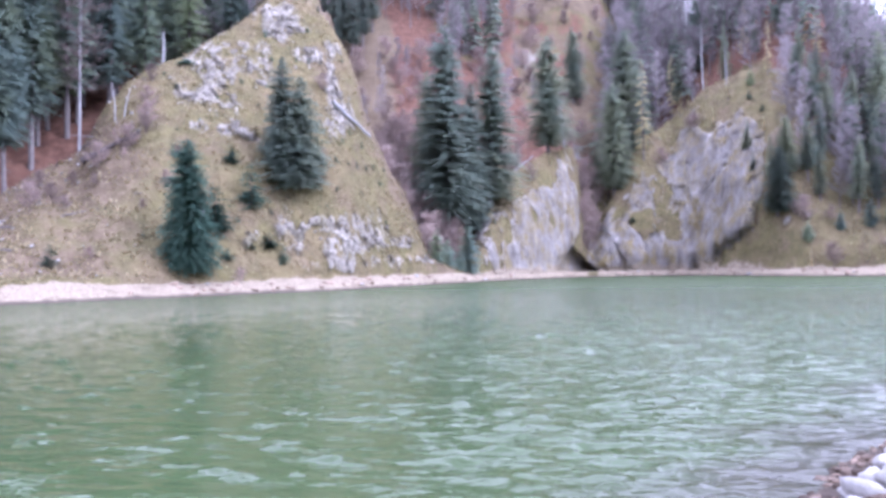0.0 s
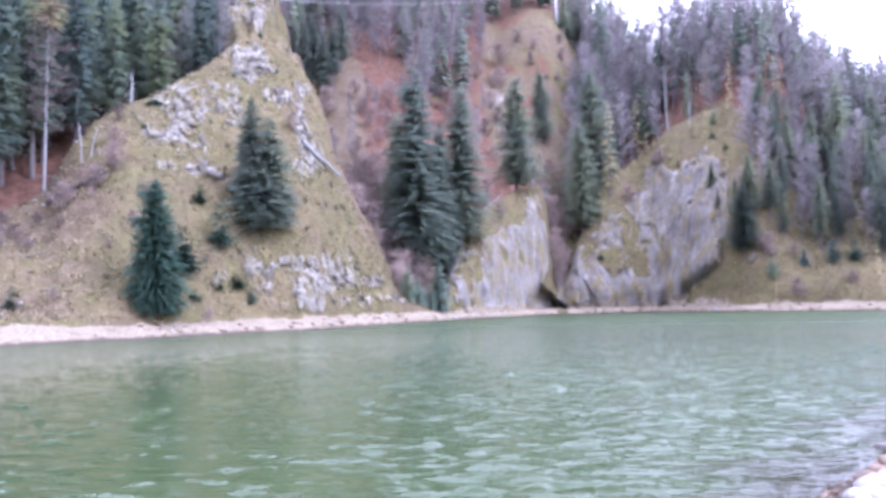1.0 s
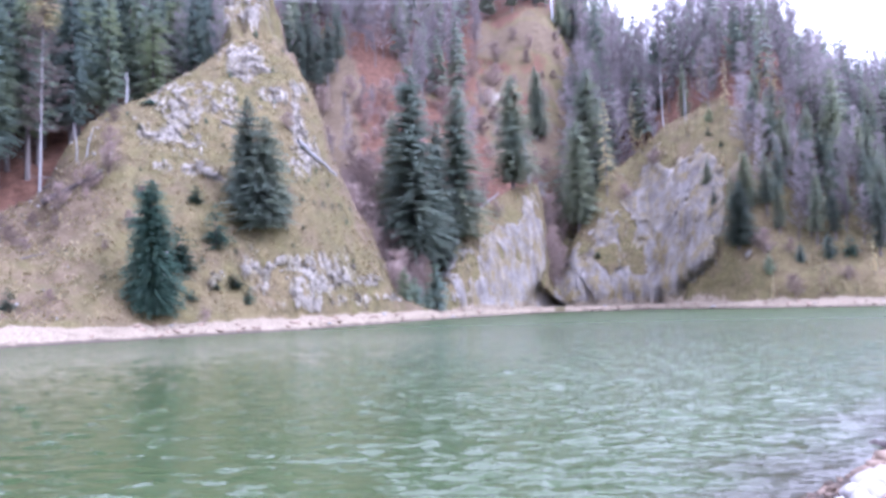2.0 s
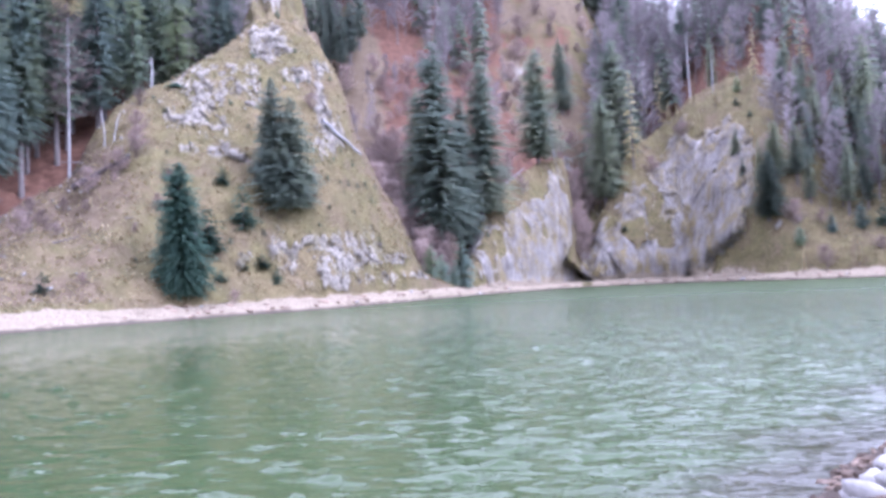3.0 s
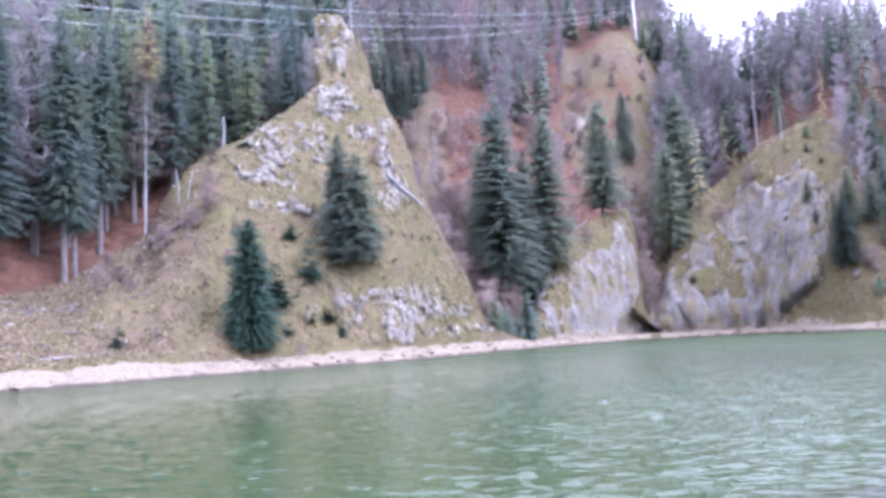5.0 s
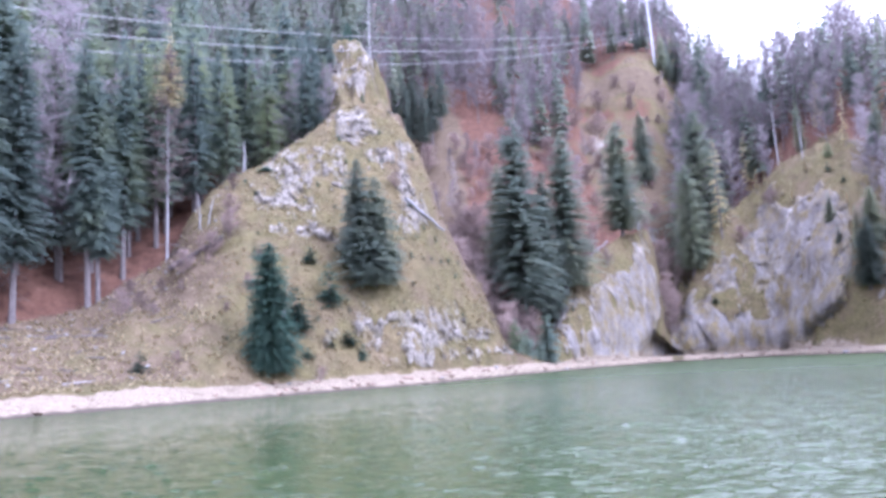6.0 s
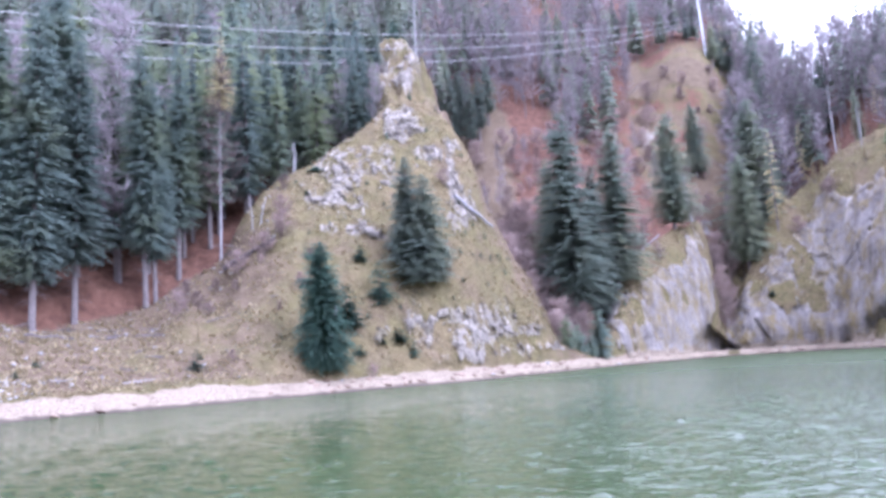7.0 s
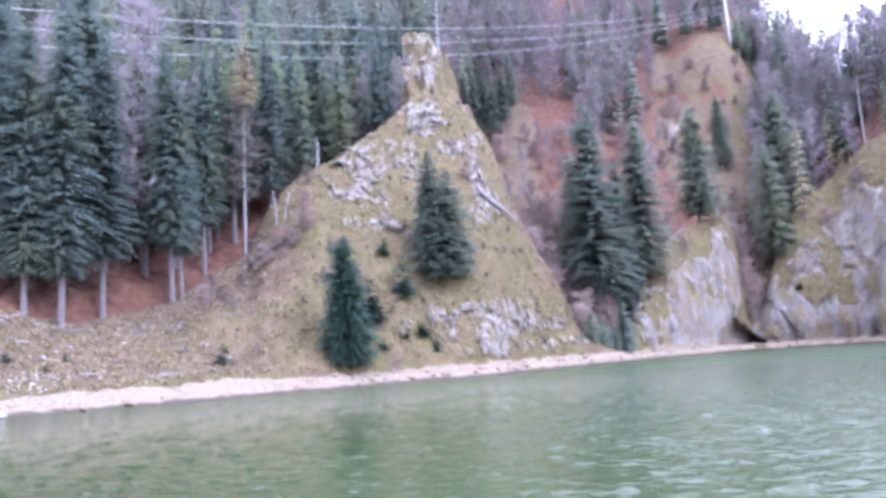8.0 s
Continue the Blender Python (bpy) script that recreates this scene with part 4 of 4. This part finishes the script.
# ---------------------------------------------------------------- power line on the knoll
pole_foot = floor_at(10.7, 230)
pv, pf = [], []
tube(pv, pf, [pole_foot - Vector((0, 0, 1)), pole_foot + Vector((-0.4, 0, 9)), pole_foot + Vector((-0.9, 0, 21))], [0.38, 0.32, 0.22], 10)
pole = new("utility_pole")
part("shaft", mesh_of("shaft", pv, pf, CONCRETE), pole)
av, af = [], []
tube(av, af, [pole_foot + Vector((-2.6, 0, 19.6)), pole_foot + Vector((0.9, 0, 19.6))], [0.14, 0.14], 6)
part("crossarm", mesh_of("crossarm", av, af, CONCRETE), pole)
tagged(pole, "slightly leaning pale concrete utility pole on a cleared knoll", "utility pole")
west = Vector((-70.1, 84.7, 0))
for z0, z1, sag in ((49.1, 93.6, 4.4), (46.6, 92.6, 5.3), (44.4, 91.9, 6.3)):
    vv, ff = [], []
    p0, p1 = west + Vector((0, 0, z0)), Vector((pole_foot.x - 0.8, pole_foot.y, z1))
    pts = [p0.lerp(p1, s) - Vector((0, 0, 4 * sag * s * (1 - s))) for s in [k / 40 for k in range(-12, 41)]]
    tube(vv, ff, pts, [0.05] * len(pts), 5)
    tagged(new("power_line", mesh_of("power_line", vv, ff, WIRE)), "thin pale power line strung across the valley", "power line", "power lines")

# ---------------------------------------------------------------- dead wood and stones
def stone_mesh(rng, size, material):
    bm = bmesh.new()
    bmesh.ops.create_icosphere(bm, subdivisions=2, radius=size)
    off = Vector((rng.uniform(0, 50), rng.uniform(0, 50), rng.uniform(0, 50)))
    sx, sy, sz = rng.uniform(0.9, 1.4), rng.uniform(0.7, 1.1), rng.uniform(0.5, 0.8)
    for v in bm.verts:
        k = 1 + 0.55 * noise.noise(v.co / size * 0.9 + off) + 0.2 * noise.noise(v.co / size * 2.2 + off)
        v.co = Vector((v.co.x * sx * k, v.co.y * sy * k, v.co.z * sz * k))
    me = bpy.data.meshes.new("stone")
    bm.to_mesh(me)
    bm.free()
    me.polygons.foreach_set("use_smooth", [True] * len(me.polygons))
    me.materials.append(material)
    return me


rng = random.Random(21)
stone_shapes = [stone_mesh(rng, 0.3, STONE) for _ in range(5)] + [stone_mesh(rng, 0.3, BROWN_STONE) for _ in range(5)]
for i in range(280):
    along, in_ = rng.uniform(-4.0, 8.5), rng.uniform(0.25, 2.4)
    x, y = 4.7 + 0.664 * along + 0.747 * in_, 9.5 + 0.747 * along - 0.664 * in_
    pale = in_ > (0.3 if along < 0.5 else 0.75) and rng.random() < 0.85
    k = rng.uniform(0.35, 0.8) if pale else rng.uniform(0.22, 0.6)
    a, r = math.degrees(math.atan2(x, y)), math.hypot(x, y)
    ob = new("shore_stone", rng.choice(stone_shapes[:5] if pale else stone_shapes[5:]))
    ob.matrix_basis = Matrix.Translation((x, y, floor_at(a, r).z + 0.06)) @ Euler((rng.uniform(-0.3, 0.3), rng.uniform(-0.3, 0.3), rng.uniform(0, 6.28))).to_matrix().to_4x4() @ Matrix.Scale(k, 4)
    tagged(ob, "pale rounded limestone boulder on the near bank" if pale else "wet brown stone at the water's edge", "stone", "shore stones")

def bank_gravel():
    """Small brown stones packed along the near water's edge."""
    g = random.Random(31)
    vv, ff = [], []
    seed_ = bmesh.new()
    bmesh.ops.create_icosphere(seed_, subdivisions=1, radius=1)
    co, tri = [v.co.copy() for v in seed_.verts], [tuple(v.index for v in f.verts) for f in seed_.faces]
    seed_.free()
    for _ in range(2400):
        along, in_ = g.uniform(-4, 11), g.uniform(-0.3, 2.4)
        x, y = 4.7 + 0.664 * along + 0.747 * in_, 9.5 + 0.747 * along - 0.664 * in_
        p = floor_at(math.degrees(math.atan2(x, y)), math.hypot(x, y))
        k, t = 0.025 + 0.09 * g.random() ** 1.5, g.uniform(0, 6.28)
        n = len(vv)
        for c in co:
            s = k * g.uniform(0.7, 1.2)
            vv.append(p + Vector((math.cos(t) * c.x * 1.3 - math.sin(t) * c.y * 0.8, math.sin(t) * c.x * 1.3 + math.cos(t) * c.y * 0.8, c.z * 0.6)) * s)
        ff.extend(tuple(n + q for q in f) for f in tri)
    tagged(new("bank_gravel", mesh_of("bank_gravel", vv, ff, BROWN_STONE)), "brown wet gravel along the near bank", "gravel", kind="stuff")


bank_gravel()
for i in range(110):
    a = rng.uniform(-41, 31) if i % 4 == 0 else rng.uniform(-19, 31)
    r = float(curve(a, SHORE)) + abs(rng.gauss(0.1, 0.9)) + (2.5 * rng.random() if i % 3 == 0 else 0)
    pale = rng.random() < 0.1
    ob = new("beach_stone", rng.choice(stone_shapes[:5] if pale else stone_shapes[5:]))
    ob.matrix_basis = Matrix.Translation(floor_at(a, r) + Vector((0, 0, 0.05))) @ Euler((rng.uniform(-0.3, 0.3), rng.uniform(-0.3, 0.3), rng.uniform(0, 6.28))).to_matrix().to_4x4() @ Matrix.Diagonal((rng.uniform(0.5, 1.7), rng.uniform(0.5, 1.1), rng.uniform(0.4, 0.9), 1))
    tagged(ob, "pale limestone lump on the far gravel beach" if pale else "dark wet stone on the far gravel beach", "stone", "beach stones")

block_shapes = []
for _ in range(6):
    bm = bmesh.new()
    for _ in range(16):
        d = Vector((rng.gauss(0, 1), rng.gauss(0, 1), rng.gauss(0, 1))).normalized()
        bm.verts.new(Vector((d.x * 1.1, d.y * 0.9, d.z * 0.9)) * rng.uniform(0.75, 1.1))
    hull = bmesh.ops.convex_hull(bm, input=bm.verts[:])
    bmesh.ops.delete(bm, geom=[g for g in hull["geom_interior"] if isinstance(g, bmesh.types.BMVert)], context="VERTS")
    bmesh.ops.bevel(bm, geom=bm.edges[:], offset=0.07, segments=1, affect="EDGES")
    me = bpy.data.meshes.new("rock_outcrop")
    bm.to_mesh(me)
    bm.free()
    me.materials.append(GROUND)
    me.attributes.new("rock", "FLOAT", "POINT").data.foreach_set("value", [1.0] * len(me.vertices))
    block_shapes.append(me)
for a0, e0, ra, re, n in ((-15.6, 12.4, 1.5, 1.8, 22), (-13.6, 13.8, 1.4, 1.3, 16), (-11.2, 16.4, 1.4, 0.8, 12), (-9.6, 14.2, 1.0, 0.6, 7), (-7.7, 12.4, 0.6, 1.8, 9), (-14.6, 9.1, 1.1, 0.4, 6), (-9.5, 2.4, 1.8, 1.0, 16), (-5.4, 2.0, 1.8, 1.0, 14), (-13.2, 2.0, 0.6, 0.4, 3), (-10.2, 21.2, 0.5, 1.4, 16), (-12.3, 20.8, 0.4, 0.8, 6), (-11.4, 19.8, 0.4, 0.5, 4)):
    for _ in range(n):
        a, e = a0 + ra * rng.uniform(-1, 1), e0 + re * rng.uniform(-1, 1)
        rr = np.arange(float(curve(a, SHORE)) + 3, float(curve(a, CREST, 0.35)) + (32 if e0 > 18 else 0), 0.3)
        up = np.degrees(np.arctan2(height(np.full_like(rr, a), rr) - EYE, rr))
        if up.max() < e:
            continue
        r = float(rr[np.argmax(up >= e)])
        ob = new("rock_outcrop", rng.choice(block_shapes))
        k = 0.3 + 0.65 * rng.random() ** 1.6
        ob.matrix_basis = Matrix.Translation(floor_at(a, r)) @ Euler((rng.uniform(-0.5, 0.5), rng.uniform(-0.5, 0.5), rng.uniform(0, 6.28))).to_matrix().to_4x4() @ Matrix.Diagonal((k, k * rng.uniform(0.6, 1.0), k * rng.uniform(0.8, 1.6), 1))
        tagged(ob, "weathered pale limestone outcrop in dry grass", "rock", "limestone outcrops")


def log(name, a, r, length, radius, turn_, tilt, material, label, category, group=""):
    """A fallen or standing dead stem with a broken end and a branch stub or two."""
    vv, ff = [], []
    d = Vector((math.cos(turn_) * math.cos(tilt), math.sin(turn_) * math.cos(tilt), math.sin(tilt)))
    p = floor_at(a, r) - d * 0.3 + Vector((0, 0, 0.1))
    bend = Vector((rng.uniform(-0.05, 0.05), rng.uniform(-0.05, 0.05), rng.uniform(-0.02, 0.04))) * min(length, 4)
    tube(vv, ff, [p, p + d * length * 0.35 + bend, p + d * length * 0.7 + bend, p + d * length], [radius * 1.2, radius, radius * 0.75, radius * 0.35], 6)
    for _ in range(2):
        q = p + d * length * rng.uniform(0.3, 0.8) + bend
        e = Vector((rng.uniform(-1, 1), rng.uniform(-1, 1), rng.uniform(0, 1))).normalized()
        tube(vv, ff, [q, q + e * length * 0.12], [radius * 0.4, radius * 0.12], 4)
    return tagged(new(name, mesh_of(name, vv, ff, material)), label, category, group)


SNAG = "pale broken dead trunk standing on the slope"
FALLEN = "bleached fallen trunk lying on dry grass"
log("dead_tree", -19.2, 111.5, 5.0, 0.17, 0, radians(88), PALE_BARK, SNAG, "dead tree", "dead trunks")
log("dead_tree", -17.0, 86.5, 4.2, 0.2, 0.5, radians(80), PALE_BARK, SNAG, "dead tree", "dead trunks")
log("dead_tree", -21.6, 101.7, 4.2, 0.08, 0.3, radians(78), PALE_BARK, SNAG, "dead tree", "dead trunks")
log("dead_tree", -22.2, 102.5, 4.8, 0.08, 2.9, radians(85), PALE_BARK, SNAG, "dead tree", "dead trunks")
log("dead_tree", -9.9, 146, 17, 0.14, 1.2, radians(88), PALE_BARK, SNAG, "dead tree", "dead trunks")
log("dead_tree", 8.6, 163, 11, 0.2, 1.9, radians(80), PALE_BARK, SNAG, "dead tree", "dead trunks")
log("dead_tree", 19.5, 178, 9, 0.11, 1.5, radians(86), PALE_BARK, SNAG, "dead tree", "dead trunks")
log("dead_tree", 18.0, 182, 15, 0.13, 1.5, radians(88), PALE_BARK, SNAG, "dead tree", "dead trunks")


def lying(a0, r0, a1, r1, radius, material, label, clear=0.2):
    """A fallen stem resting on the slope between two places."""
    vv, ff = [], []
    over = max(floor_at(a0 + (a1 - a0) * k / 6, r0 + (r1 - r0) * k / 6).z - (1 - k / 6) * floor_at(a0, r0).z - k / 6 * floor_at(a1, r1).z for k in range(7))
    p, q = (floor_at(a, r) + Vector((0, 0, clear + max(0, over))) for a, r in ((a0, r0), (a1, r1)))
    tube(vv, ff, [p.lerp(q, k / 6) + Vector((0, 0, 0.12 * math.sin(k * 2.1))) for k in range(7)], [radius * (1.1 - 0.09 * k) for k in range(7)], 6)
    return tagged(new("fallen_tree", mesh_of("fallen_tree", vv, ff, material)), label, "fallen tree", "fallen trunks")


lying(-7.76, sight(-7.76, 10.5) - 0.9, -5.13, sight(-5.13, 7.9) - 0.5, 0.27, PALE_BARK, FALLEN, 0.55)
# added dark stem that stands in for the shade of a root hollow
lying(-24.2, sight(-24.2, 7.0), -20.7, sight(-20.7, 8.6), 0.36, DARK_WOOD, "dark trunk put where a root hollow lies in shade at the forest edge", 0.1)
lying(4.1, 149, 6.4, 152, 0.18, PALE_BARK, FALLEN)
lying(-36.5, 86.5, -33.6, 86.0, 0.12, BARK, FALLEN, 0.1)
for _ in range(56):
    a = rng.uniform(-42, -20)
    c = float(curve(a, CREST, 0.35))
    s = float(curve(a, SHORE))
    log("fallen_branch", a, s + 6 + (c - s - 6) * rng.random() ** 0.7, rng.uniform(1.0, 3.6), rng.uniform(0.04, 0.09), rng.uniform(0, 6.28), radians(rng.uniform(-2, 14)), rng.choice([WOOD, BARK, BARK]), "weathered branch lying on the cleared slope", "branch", "felled branches")
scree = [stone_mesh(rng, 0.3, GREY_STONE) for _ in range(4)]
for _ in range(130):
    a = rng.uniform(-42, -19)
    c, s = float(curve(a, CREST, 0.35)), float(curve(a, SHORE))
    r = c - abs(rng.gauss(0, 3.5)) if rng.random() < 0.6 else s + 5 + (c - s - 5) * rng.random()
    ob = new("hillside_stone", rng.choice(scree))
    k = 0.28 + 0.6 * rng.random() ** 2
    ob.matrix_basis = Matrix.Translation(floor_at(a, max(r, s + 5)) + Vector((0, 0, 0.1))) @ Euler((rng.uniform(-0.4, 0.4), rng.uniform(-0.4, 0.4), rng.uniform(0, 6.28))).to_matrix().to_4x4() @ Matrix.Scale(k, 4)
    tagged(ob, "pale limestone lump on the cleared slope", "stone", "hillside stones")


vv, ff = [], []
d0, d1 = floor_at(29.2, 15.6), floor_at(32.4, 15.0)
tube(vv, ff, [d0.lerp(d1, k / 5) + Vector((0, 0, 0.16 + 0.05 * math.sin(2.3 * k))) for k in range(6)], [0.05, 0.085, 0.08, 0.075, 0.06, 0.03], 7)
tagged(new("driftwood", mesh_of("driftwood", vv, ff, DARK_WOOD)), "dark wet branch of driftwood among the shore stones", "driftwood")

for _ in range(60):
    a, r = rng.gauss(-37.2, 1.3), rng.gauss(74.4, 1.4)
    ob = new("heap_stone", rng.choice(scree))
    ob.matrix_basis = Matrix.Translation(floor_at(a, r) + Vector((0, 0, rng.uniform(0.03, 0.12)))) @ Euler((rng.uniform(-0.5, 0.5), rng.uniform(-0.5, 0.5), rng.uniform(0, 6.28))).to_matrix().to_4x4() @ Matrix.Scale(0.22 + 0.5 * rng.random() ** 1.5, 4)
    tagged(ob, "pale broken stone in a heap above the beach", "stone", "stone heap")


def tussocks():
    """Clumps of long dry grass over the open slopes."""
    g = random.Random(8)
    vv, ff = [], []
    for _ in range(9500):
        a = g.uniform(-43, 32)
        c, s = float(curve(a, CREST, 0.35)), float(curve(a, SHORE))
        if a > 1 and g.random() < 0.5:
            continue
        r = s + 4.5 + (c - s - 4) * g.random()
        p = floor_at(a, r)
        size = g.uniform(0.2, 0.42) * (1.5 if g.random() < 0.1 else 1)
        for _ in range(3):
            t = g.uniform(0, 6.28)
            o = Vector((math.cos(t), math.sin(t), 0)) * size
            u = Vector((-o.y, o.x, 0)) * 0.4
            n = len(vv)
            vv.extend((p - u, p + u, p + o * 0.8 + Vector((0, 0, size * g.uniform(0.5, 1.1)))))
            ff.append((n, n + 1, n + 2))
    tagged(new("dry_grass", mesh_of("dry_grass", vv, ff, STRAW)), "tufts of long straw-coloured autumn grass", "grass", kind="stuff")


tussocks()
